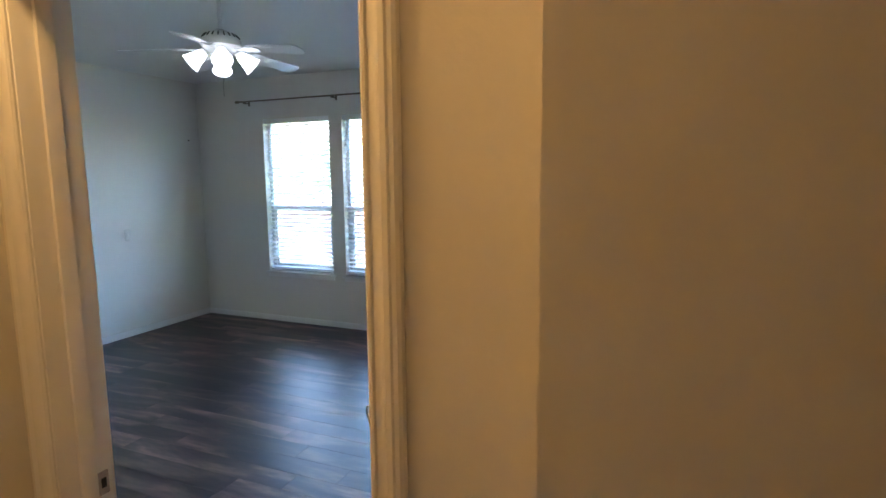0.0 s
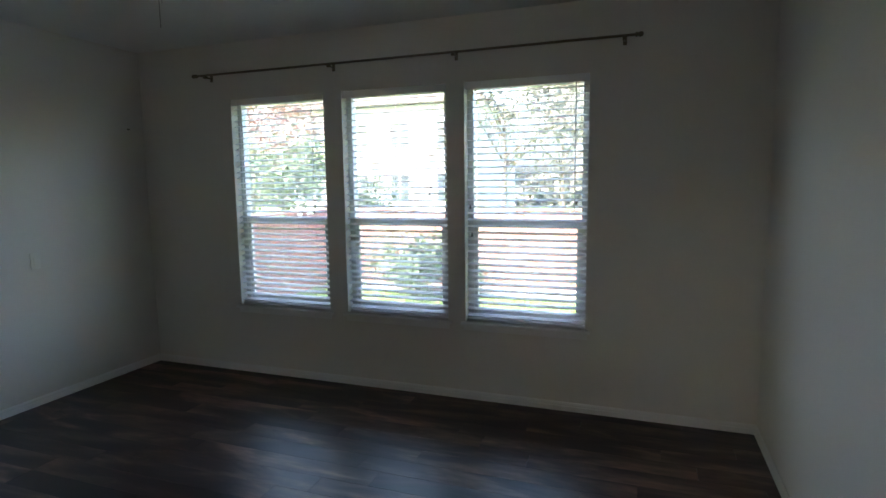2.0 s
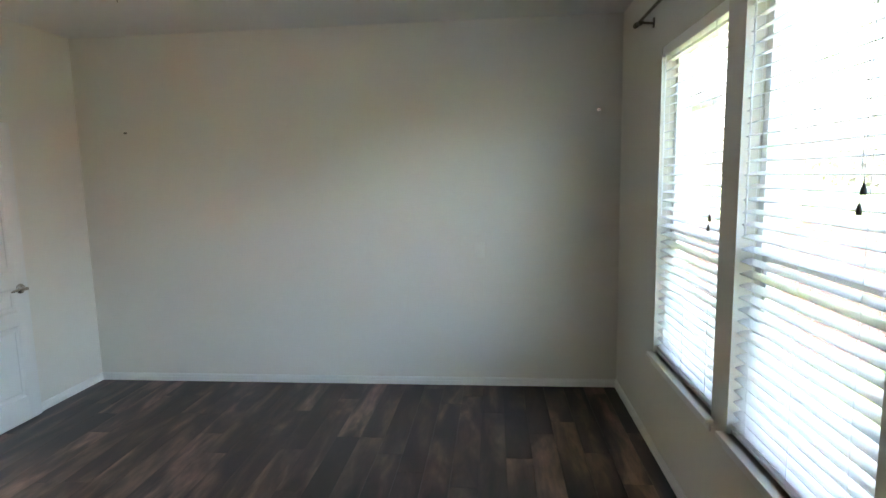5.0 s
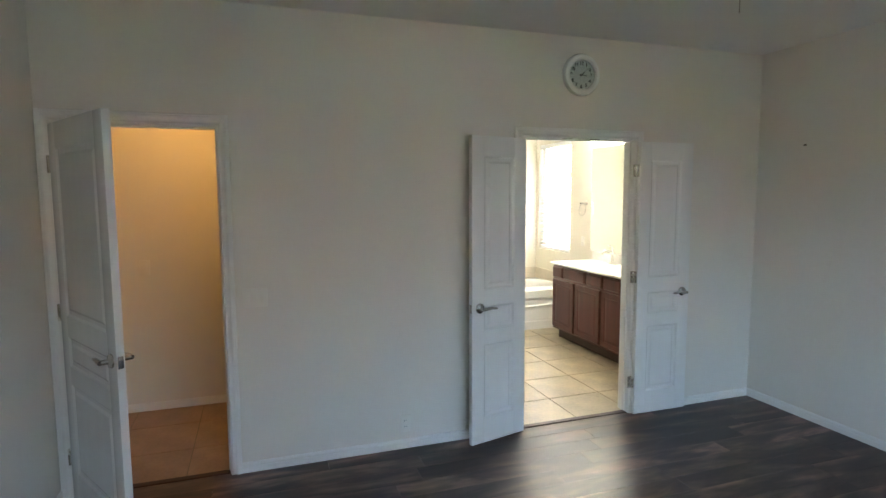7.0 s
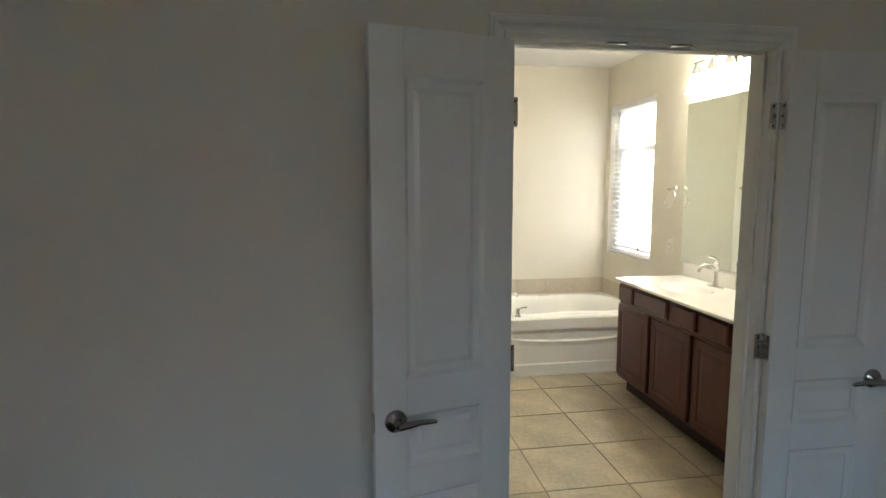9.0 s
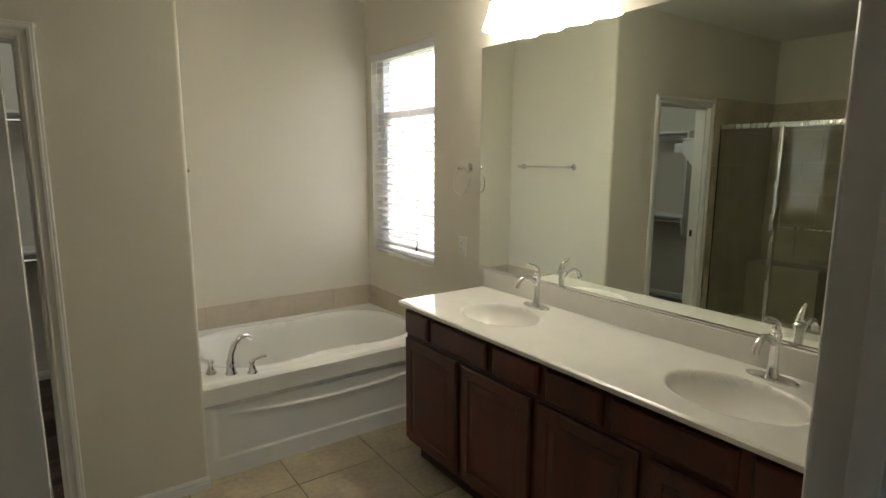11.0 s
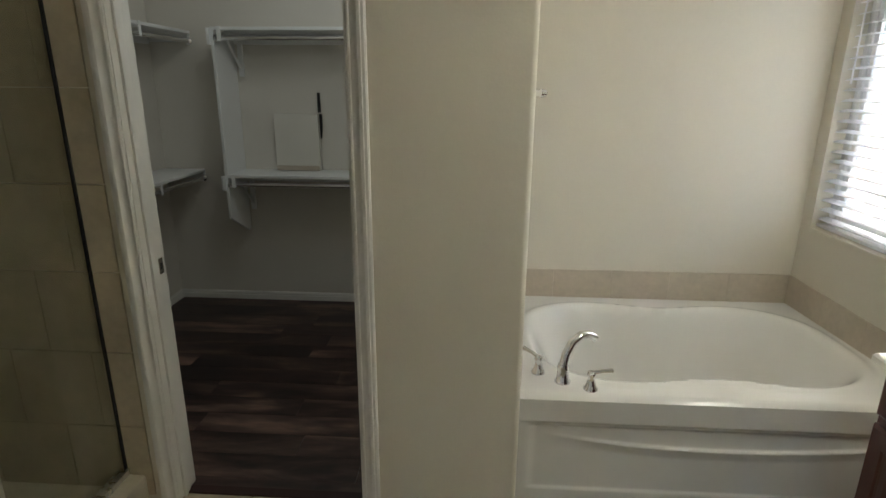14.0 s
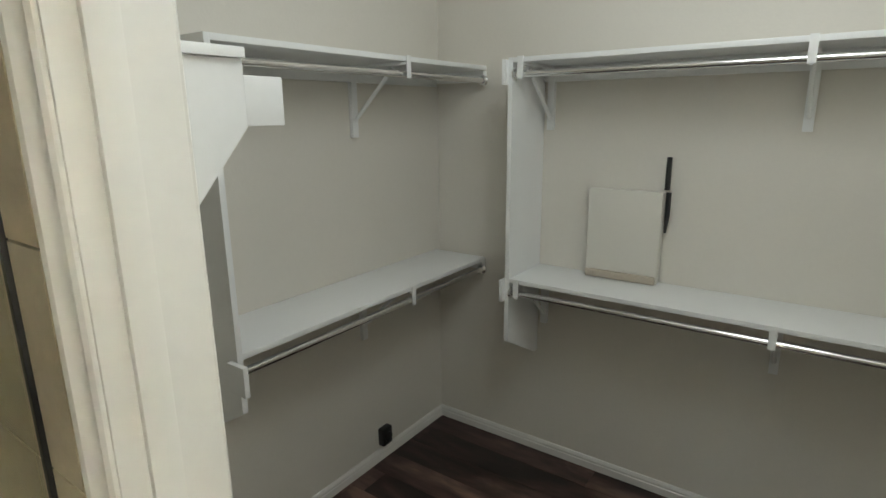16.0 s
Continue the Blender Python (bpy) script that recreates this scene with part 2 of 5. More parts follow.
M_LEAFDRY = mat("leaf_grey_olive", (0.17, 0.16, 0.12), 0.7, spread=0.3, scale=2, fine=12, bump=0)
M_BARK = mat("grey_bark", (0.14, 0.115, 0.09), 0.9, spread=0.25, scale=6, fine=40, bump=0.6, stretch=(3, 3, 0.5))
M_SIDING = mat("pale_siding", (0.46, 0.45, 0.43), 0.7, spread=0.05, scale=2, fine=20, bump=0.1)
M_STUCCO = mat("tan_stucco", (0.52, 0.46, 0.38), 0.9, spread=0.06, scale=3, fine=60, bump=0.4)
M_ROOF = mat("brown_shingle", (0.12, 0.10, 0.09), 0.9, spread=0.2, scale=6, fine=50, bump=0.5)
M_PANE = mat("dark_pane", (0.05, 0.06, 0.07), 0.08, spread=0.1, bump=0)
M_HALLDARK = mat("brown_sofa_cloth", (0.16, 0.10, 0.07), 0.9, spread=0.15, scale=6, fine=120, bump=0.3)


# ---- mesh helpers ----
def bm_box(bm, x0, y0, z0, x1, y1, z1, bevel=0.0):
    r = bmesh.ops.create_cube(bm, size=1, matrix=Matrix.LocRotScale(((x0 + x1) / 2, (y0 + y1) / 2, (z0 + z1) / 2), None, (abs(x1 - x0), abs(y1 - y0), abs(z1 - z0))))
    if bevel:
        es = list({e for v in r["verts"] for e in v.link_edges})
        bmesh.ops.bevel(bm, geom=es, offset=bevel, segments=2, profile=0.6, affect="EDGES")
    return bm


def box(x0, y0, z0, x1, y1, z1, bevel=0.0):
    return bm_box(bmesh.new(), x0, y0, z0, x1, y1, z1, bevel)


def bm_ring(bm, rings, close=False, cap=True):
    """Skin of rings, each a list of points."""
    vs = [[bm.verts.new(p) for p in r] for r in rings]
    for a, b in zip(vs, vs[1:] + (vs[:1] if close else [])):
        for i in range(len(a)):
            j = (i + 1) % len(a)
            bm.faces.new((a[i], a[j], b[j], b[i]))
    if cap and not close:
        bm.faces.new(list(reversed(vs[0])))
        bm.faces.new(vs[-1])
    return bm


def bm_lathe(bm, profile, m=None, n=24, cap=True):
    """Turned shape of (radius, height) pairs about z."""
    m = m or Matrix.Identity(4)
    rings = [[m @ Vector((r * math.cos(2 * math.pi * i / n), r * math.sin(2 * math.pi * i / n), h)) for i in range(n)] for r, h in profile]
    return bm_ring(bm, rings, cap=cap)


def lathe(profile, m=None, n=24, cap=True):
    return bm_lathe(bmesh.new(), profile, m, n, cap)


def bm_tube(bm, points, radius, n=12):
    """Round bar along points; radius is a number or one for each point."""
    pts = [Vector(p) for p in points]
    rad = radius if isinstance(radius, (list, tuple)) else [radius] * len(pts)
    rings, side = [], None
    for i, p in enumerate(pts):
        d = (pts[min(i + 1, len(pts) - 1)] - pts[max(i - 1, 0)]).normalized()
        if side is None:
            side = d.orthogonal().normalized()
        side = (side - d * side.dot(d)).normalized()
        up = d.cross(side)
        rings.append([p + (side * math.cos(2 * math.pi * k / n) + up * math.sin(2 * math.pi * k / n)) * rad[i] for k in range(n)])
    return bm_ring(bm, rings)


def tube(points, radius, n=12):
    return bm_tube(bmesh.new(), points, radius, n)


def finish(bm, name, material, smooth=None):
    bmesh.ops.recalc_face_normals(bm, faces=bm.faces[:])
    me = bpy.data.meshes.new(name)
    bm.to_mesh(me)
    bm.free()
    me.materials.append(material)
    if smooth:
        me.shade_smooth()
        me.set_sharp_from_angle(angle=radians(smooth))
    return me


def thing(name, label, category, m=None, group=""):
    ob = new(name)
    ob.empty_display_size = 0.05
    if m is not None:
        ob.matrix_basis = m
    return tagged(ob, label, category, group)


def part(name, bm, material, parent, label="", smooth=40):
    ob = new(name, finish(bm, name, material, smooth))
    ob.parent = parent
    if label:
        tagged(ob, label)
    return ob


def share(name, mesh, parent, loc=(0, 0, 0), rot=None):
    """One more object on a mesh that exists."""
    ob = new(name, mesh)
    ob.parent = parent
    ob.location = loc
    if rot is not None:
        ob.rotation_euler = rot
    return ob


def single(name, bm, material, label, category, smooth=40, group="", kind=""):
    return tagged(new(name, finish(bm, name, material, smooth)), label, category, group, kind)


def structure(name, bm, material, label="", smooth=None):
    return tagged(new(name, finish(bm, name, material, smooth)), label, "", "", "structure")


def wall(name, axis, p0, p1, a0, a1, z0, z1, material, holes=(), label="", rounded=()):
    """A wall along x (axis 'x': p is y) or along y, with openings cut through it."""
    cuts_a = sorted({a0, a1, *[h[0] for h in holes], *[h[1] for h in holes]})
    cuts_z = sorted({z0, z1, *[h[2] for h in holes], *[h[3] for h in holes]})
    cuts_a = [a for a in cuts_a if a0 <= a <= a1]
    cuts_z = [z for z in cuts_z if z0 <= z <= z1]
    na, nz = len(cuts_a) - 1, len(cuts_z) - 1

    def solid(i, k):
        if not (0 <= i < na and 0 <= k < nz):
            return False
        ca, cz = (cuts_a[i] + cuts_a[i + 1]) / 2, (cuts_z[k] + cuts_z[k + 1]) / 2
        return not any(h[0] < ca < h[1] and h[2] < cz < h[3] for h in holes)

    bm = bmesh.new()

    def quad(*pts):
        if axis == "x":
            bm.faces.new([bm.verts.new((a, p, z)) for a, p, z in pts])
        else:
            bm.faces.new([bm.verts.new((p, a, z)) for a, p, z in pts])

    for i in range(na):
        for k in range(nz):
            if not solid(i, k):
                continue
            A, B, C, D = cuts_a[i], cuts_a[i + 1], cuts_z[k], cuts_z[k + 1]
            quad((A, p0, C), (B, p0, C), (B, p0, D), (A, p0, D))
            quad((A, p1, C), (B, p1, C), (B, p1, D), (A, p1, D))
            if not solid(i - 1, k):
                quad((A, p0, C), (A, p1, C), (A, p1, D), (A, p0, D))
            if not solid(i + 1, k):
                quad((B, p0, C), (B, p1, C), (B, p1, D), (B, p0, D))
            if not solid(i, k - 1):
                quad((A, p0, C), (B, p0, C), (B, p1, C), (A, p1, C))
            if not solid(i, k + 1):
                quad((A, p0, D), (B, p0, D), (B, p1, D), (A, p1, D))
    bmesh.ops.remove_doubles(bm, verts=bm.verts[:], dist=1e-5)
    es = [e for e in bm.edges for cx, cy in rounded if all(math.hypot(v.co.x - cx, v.co.y - cy) < 1e-3 for v in e.verts)]
    if es:
        bmesh.ops.recalc_face_normals(bm, faces=bm.faces[:])
        bmesh.ops.bevel(bm, geom=es, offset=0.02, segments=5, profile=0.5, affect="EDGES")
    return structure(name, bm, material, label, 40 if es else None)


# ---- plan ----
H = 2.74
N, E_WALL = 4.19, 4.868
BED_WINDOWS = [(0.955, 1.825), (1.985, 2.825), (2.958, 3.812)]
WZ0, WZ1 = 0.583, 2.292
BW = (-3.585, -2.765, 0.91, 2.35)
BATH_DOOR = (1.172, 2.08)
ENTRY = (4.0, 4.80)
CLOSET_DOOR = (2.060, 2.785)
JT = 0.018
DOOR_H = 2.05

wall("wall_north", "x", N, N + 0.15, -0.15, E_WALL + 0.12, -0.3, 3.2, M_WALL, [(a, b, WZ0, WZ1) for a, b in BED_WINDOWS], "off-white textured bedroom wall with three windows")
wall("wall_west_bedroom", "y", -0.15, 0.0, -0.06, N, -0.3, 3.2, M_WALL, (), "off-white textured bedroom wall")
wall("wall_west_bath", "y", -0.15, 0.0, -3.82, -0.06, -0.3, 2.9, M_BATHWALL, [BW], "cream textured bathroom wall with a window")
wall("wall_east", "y", E_WALL, E_WALL + 0.12, 0.0, N, -0.1, 3.2, M_WALL, (), "off-white textured bedroom wall")
wall("wall_south", "x", -0.06, 0.0, 0.0, 5.112, -0.1, 3.2, M_WALL, [(BATH_DOOR[0] - JT, BATH_DOOR[1] + JT, -0.1, DOOR_H + JT), (ENTRY[0] - JT, ENTRY[1] + JT, -0.1, DOOR_H + JT)], "off-white textured bedroom wall with two doorways")
wall("wall_bath_north", "x", -0.12, -0.06, 0.0, 3.79, -0.1, 2.9, M_BATHWALL, [(BATH_DOOR[0] - JT, BATH_DOOR[1] + JT, -0.1, DOOR_H + JT)], "cream textured bathroom wall")
wall("wall_hall_north", "x", -0.12, -0.06, 3.79, 5.112, -0.1, 2.9, M_WALL, [(ENTRY[0] - JT, ENTRY[1] + JT, -0.1, DOOR_H + JT)], "off-white hall wall beside the bedroom door")
wall("wall_hall_corner", "x", -0.30, 0.0, 5.112, 9.0, -0.1, 2.9, M_WALL, (), "off-white hall wall with an outside corner")
wall("wall_tub_south", "x", -3.82, -3.67, 0.0, 1.485, -0.1, 2.9, M_BATHWALL, (), "cream textured wall behind the bathtub")
wall("wall_tub_partition", "y", 1.485, 1.60, -4.80, -2.675, -0.1, 2.9, M_BATHWALL, (), "cream partition wall beside the bathtub")
wall("wall_closet_north", "x", -2.675, -2.555, 1.485, 4.05, -0.1, 2.9, M_BATHWALL, [(CLOSET_DOOR[0] - JT, CLOSET_DOOR[1] + JT, -0.1, DOOR_H + JT)], "cream wall with the closet doorway", ((1.485, -2.555),))
wall("wall_closet_south", "x", -4.80, -4.68, 1.60, 4.05, -0.1, 2.9, M_WALL, (), "off-white closet wall")
wall("wall_closet_east", "y", 3.89, 4.05, -4.68, -2.675, -0.1, 2.9, M_WALL, (), "off-white closet wall")
wall("wall_shower_east", "y", 3.95, 4.05, -2.555, -1.41, -0.1, 2.9, M_BATHWALL, (), "wall behind the shower")
wall("wall_hall_south", "x", -1.41, -1.28, 2.80, 4.90, -0.1, 2.9, M_WALL, (), "off-white hall wall facing the bedroom door")
wall("wall_hall_end", "x", -1.41, -1.22, 4.90, 5.13, -0.1, 2.9, M_WALL, (), "off-white end of the hall wall")
wall("wall_bath_east", "y", 2.80, 2.92, -1.28, -0.12, -0.1, 2.9, M_BATHWALL, [(-1.17 - JT, -0.43 + JT, -0.1, DOOR_H + JT)], "cream bathroom wall with a doorway")
wall("wall_toilet_east", "y", 3.79, 3.90, -1.28, -0.12, -0.1, 2.9, M_WALL, (), "plain wall closing the hall")
wall("wall_living_west", "y", 5.01, 5.13, -8.0, -1.41, -0.1, 2.9, M_WALL, (), "plain living room wall")
wall("wall_living_south", "x", -8.12, -8.0, 5.01, 9.12, -0.1, 2.9, M_WALL, (), "plain living room wall")
wall("wall_living_east", "y", 9.0, 9.12, -8.0, 0.0, -0.1, 2.9, M_WALL, (), "plain living room wall")

# raised bedroom ceiling: sloped border, flat middle
bm = bmesh.new()
o = [bm.verts.new(p) for p in ((0, 0, H), (E_WALL, 0, H), (E_WALL, N, H), (0, N, H))]
i_ = [bm.verts.new(p) for p in ((0.95, 0.95, 3.06), (E_WALL - 0.95, 0.95, 3.06), (E_WALL - 0.95, N - 0.95, 3.06), (0.95, N - 0.95, 3.06))]
for k in range(4):
    bm.faces.new((o[k], o[(k + 1) % 4], i_[(k + 1) % 4], i_[k]))
bm.faces.new(i_)
bm_box(bm, 0, 0, 3.1, E_WALL, N, 3.19)
structure("ceiling_bedroom", bm, M_CEIL, "pale grey textured raised ceiling", 60)
structure("ceiling_bath", box(0, -4.68, H, 3.79, -0.12, H + 0.1), M_CEIL, "white textured ceiling")
structure("ceiling_hall", box(3.79, -8.0, H, 9.0, -0.12, H + 0.1), M_CEIL, "white textured ceiling")
structure("floor_bedroom", box(0, -0.02, -0.1, E_WALL, N, -0.006), M_GAP, "dark brown vinyl plank floor")
structure("floor_closet", box(1.6, -4.68, -0.1, 3.89, -2.62, -0.006), M_GAP, "dark brown vinyl plank floor")
structure("floor_bath", box(0, -3.67, -0.1, 2.92, -0.02, -0.005), M_GROUT, "beige square tile floor")
structure("floor_hall", box(3.79, -8.0, -0.1, 9.0, -0.02, -0.005), M_GROUT, "brown square tile floor")
structure("floor_toilet", box(2.92, -2.555, -0.1, 3.79, -0.02, -0.004), M_GROUT, "tile floor")


# ---- trim ----
def casing(name, axis, p, side, a0, a1, top, label="white painted door casing", w=0.062):
    """Moulded trim round a doorway on one face of a wall: two legs and a head, each with a stepped profile."""
    ob = thing(name, label, "door casing")
    ob["kind"] = "structure"
    prof = [(0.0, 0.008), (0.005, 0.012), (0.010, 0.012), (0.013, 0.009), (0.022, 0.010), (0.032, 0.014), (0.036, 0.019), (0.046, 0.020), (0.049, 0.017), (0.057, 0.017), (w, 0.012)]

    def leg(a, s, z0, z1):
        bm = bmesh.new()
        rings = []
        for z in (z0, z1):
            ext = 1 if z == z1 else 0
            ring = []
            for u, d in prof:
                ring.append((a - s * u, p + side * d, z + ext * u))
            ring.append((a - s * w, p, z + ext * w))
            ring.append((a, p, z))
            rings.append([(q[0], q[1], q[2]) if axis == "x" else (q[1], q[0], q[2]) for q in ring])
        return bm_ring(bm, rings)

    part("casing_leg", leg(a0 - 0.004, 1, 0.0, top + 0.004), M_TRIM, ob, smooth=30)
    part("casing_leg", leg(a1 + 0.004, -1, 0.0, top + 0.004), M_TRIM, ob, smooth=30)
    bm = bmesh.new()
    rings = []
    for a, s in ((a0 - 0.004, -1), (a1 + 0.004, 1)):
        ring = []
        for u, d in prof:
            ring.append((a + s * u, p + side * d, top + 0.004 + u))
        ring.append((a + s * w, p, top + 0.004 + w))
        ring.append((a, p, top + 0.004))
        rings.append([(q[0], q[1], q[2]) if axis == "x" else (q[1], q[0], q[2]) for q in ring])
    part("casing_head", bm_ring(bm, rings), M_TRIM, ob, smooth=30)
    return ob


def jamb(name, axis, p0, p1, a0, a1, top, stop=0.5):
    ob = thing(name, "white painted door jamb with a stop", "door jamb")
    ob["kind"] = "structure"
    t = 0.018

    def b(x0, y0, z0, x1, y1, z1):
        return box(x0, y0, z0, x1, y1, z1, 0.002) if axis == "x" else box(y0, x0, z0, y1, x1, z1, 0.002)

    q0, q1 = p0 - 0.003, p1 + 0.003
    part("jamb_leg", b(a0 - t, q0, 0.0, a0, q1, top), M_TRIM, ob)
    part("jamb_leg", b(a1, q0, 0.0, a1 + t, q1, top), M_TRIM, ob)
    part("jamb_head", b(a0 - t, q0, top, a1 + t, q1, top + t), M_TRIM, ob)
    s0, s1 = p0 + (p1 - p0) * stop - 0.018, p0 + (p1 - p0) * stop + 0.018
    part("door_stop", b(a0, s0, 0.0, a0 + 0.01, s1, top), M_TRIM, ob)
    part("door_stop", b(a1 - 0.01, s0, 0.0, a1, s1, top), M_TRIM, ob)
    part("door_stop", b(a0 + 0.01, s0, top - 0.01, a1 - 0.01, s1, top), M_TRIM, ob)
    return ob


casing("trim_bath_door", "x", 0.0, 1, *BATH_DOOR, DOOR_H)
casing("trim_bath_door_inside", "x", -0.12, -1, *BATH_DOOR, DOOR_H)
casing("trim_entry_door", "x", 0.0, 1, *ENTRY, DOOR_H)
casing("trim_entry_door_hall", "x", -0.12, -1, *ENTRY, DOOR_H)
casing("trim_closet_door", "x", -2.555, 1, *CLOSET_DOOR, DOOR_H)
casing("trim_closet_door_inside", "x", -2.675, -1, *CLOSET_DOOR, DOOR_H)
casing("trim_toilet_door", "y", 2.80, -1, -1.17, -0.43, DOOR_H)
jamb("jamb_bath_door", "x", -0.12, 0.0, *BATH_DOOR, DOOR_H)
j_entry = jamb("jamb_entry_door", "x", -0.12, 0.0, *ENTRY, DOOR_H)
j_closet = jamb("jamb_closet_door", "x", -2.675, -2.555, *CLOSET_DOOR, DOOR_H, 0.62)
jamb("jamb_toilet_door", "y", 2.80, 2.92, -1.17, -0.43, DOOR_H)


def strike(parent, x, y, z, s):
    bm = box(x, y - 0.013, z - 0.029, x + s * 0.0025, y + 0.013, z + 0.029, 0.0008)
    part("strike_plate", bm, M_NICKEL, parent, "satin nickel strike plate")
    part("strike_hole", box(x + s * 0.002, y - 0.006, z - 0.012, x + s * 0.0032, y + 0.006, z + 0.012), M_BLACK, parent)


strike(j_entry, 4.0, -0.024, 0.935, 1)
strike(j_closet, 2.785, -2.648, 0.94, -1)
for dx in (-0.1, 0.12):
    part("ball_catch", box(1.61 + dx - 0.035, -0.016, DOOR_H - 0.007, 1.61 + dx + 0.035, 0.004, DOOR_H - 0.001, 0.001), M_NICKEL, bpy.data.objects["jamb_bath_door"], "small metal ball catch")


def baseboard(name, axis, p, side, a0, a1, h=0.062, d=0.013):
    bm = bmesh.new()
    prof = [(0, 0), (d, 0), (d, h * 0.55), (d * 0.72, h * 0.60), (d * 0.72, h * 0.66), (d * 0.9, h * 0.72), (d * 0.75, h * 0.88), (d * 0.35, h), (0, h)]
    rings = [[((a, p + side * u, z) if axis == "x" else (p + side * u, a, z)) for u, z in prof] for a in (a0, a1)]
    return structure(name, bm_ring(bm, rings), M_TRIM, "white painted moulded baseboard", 30)


CW = 0.066
for nm, ax, p, s, a, b in (
        ("baseboard_north", "x", N, -1, 0.0, E_WALL), ("baseboard_west", "y", 0.0, 1, 0.0, N), ("baseboard_east", "y", E_WALL, -1, 0.0, N),
        ("baseboard_south_a", "x", 0.0, 1, 0.013, BATH_DOOR[0] - CW), ("baseboard_south_b", "x", 0.0, 1, BATH_DOOR[1] + CW, ENTRY[0] - CW),
        ("baseboard_closet_s", "x", -4.68, 1, 1.6, 3.89), ("baseboard_closet_e", "y", 3.89, -1, -4.667, -2.688), ("baseboard_closet_n1", "x", -2.675, -1, 2.785 + CW, 3.89),
        ("baseboard_closet_n2", "x", -2.675, -1, 1.6, CLOSET_DOOR[0] - CW), ("baseboard_closet_w", "y", 1.6, 1, -4.667, -2.688),
        ("baseboard_partition", "x", -2.555, 1, 1.485, CLOSET_DOOR[0] - CW), ("baseboard_hall_s", "x", -1.28, 1, 3.90, 4.90), ("baseboard_hall_end", "x", -1.22, 1, 4.89, 5.143),
        ("baseboard_hall_n", "x", -0.12, -1, 4.80 + CW, 5.112), ("baseboard_hall_n2", "x", -0.12, -1, 3.90, 4.0 - CW), ("baseboard_hall_corner", "x", -0.30, -1, 5.133, 9.0),
        ("baseboard_hall_pillar", "y", 5.13, 1, -8.0, -1.22), ("baseboard_bath_n", "x", -0.12, -1, 2.08 + CW, 2.80), ("baseboard_bath_e", "y", 2.80, -1, -1.28, -1.17 - CW)):
    baseboard(nm, ax, p, s, a, b)
structure("trim_threshold_bath", box(1.177, -0.055, -0.004, 2.075, -0.01, 0.007, 0.003), M_CHERRYDARK, "dark floor transition strip")
structure("trim_threshold_entry", box(4.005, -0.055, -0.004, 4.795, -0.01, 0.007, 0.003), M_CHERRYDARK, "dark floor transition strip")
structure("trim_threshold_closet", box(2.065, -2.645, -0.004, 2.78, -2.60, 0.007, 0.003), M_CHERRYDARK, "dark floor transition strip")


# ---- doors ----
def lever(parent, x, y, z, side, toward, name="door_handle"):
    """Round rose with a curved lever on one face; toward is the way the lever points along x."""
    m = Matrix.Translation((x, y, z)) @ Matrix.Rotation(radians(-90 * side), 4, "X")
    bm = lathe([(0.034, 0.0), (0.034, 0.004), (0.030, 0.010), (0.016, 0.013), (0.012, 0.020), (0.012, 0.045)], m, 24)
    yo = y + side * 0.048
    bm_tube(bm, [(x - toward * 0.008, yo, z), (x + toward * 0.02, yo, z + 0.002), (x + toward * 0.06, yo - side * 0.002, z + 0.004), (x + toward * 0.095, yo - side * 0.006, z - 0.001), (x + toward * 0.112, yo - side * 0.008, z - 0.004)], [0.011, 0.011, 0.009, 0.008, 0.006], 12)
    return part(name, bm, M_NICKEL, parent, "satin nickel lever handle", 50)


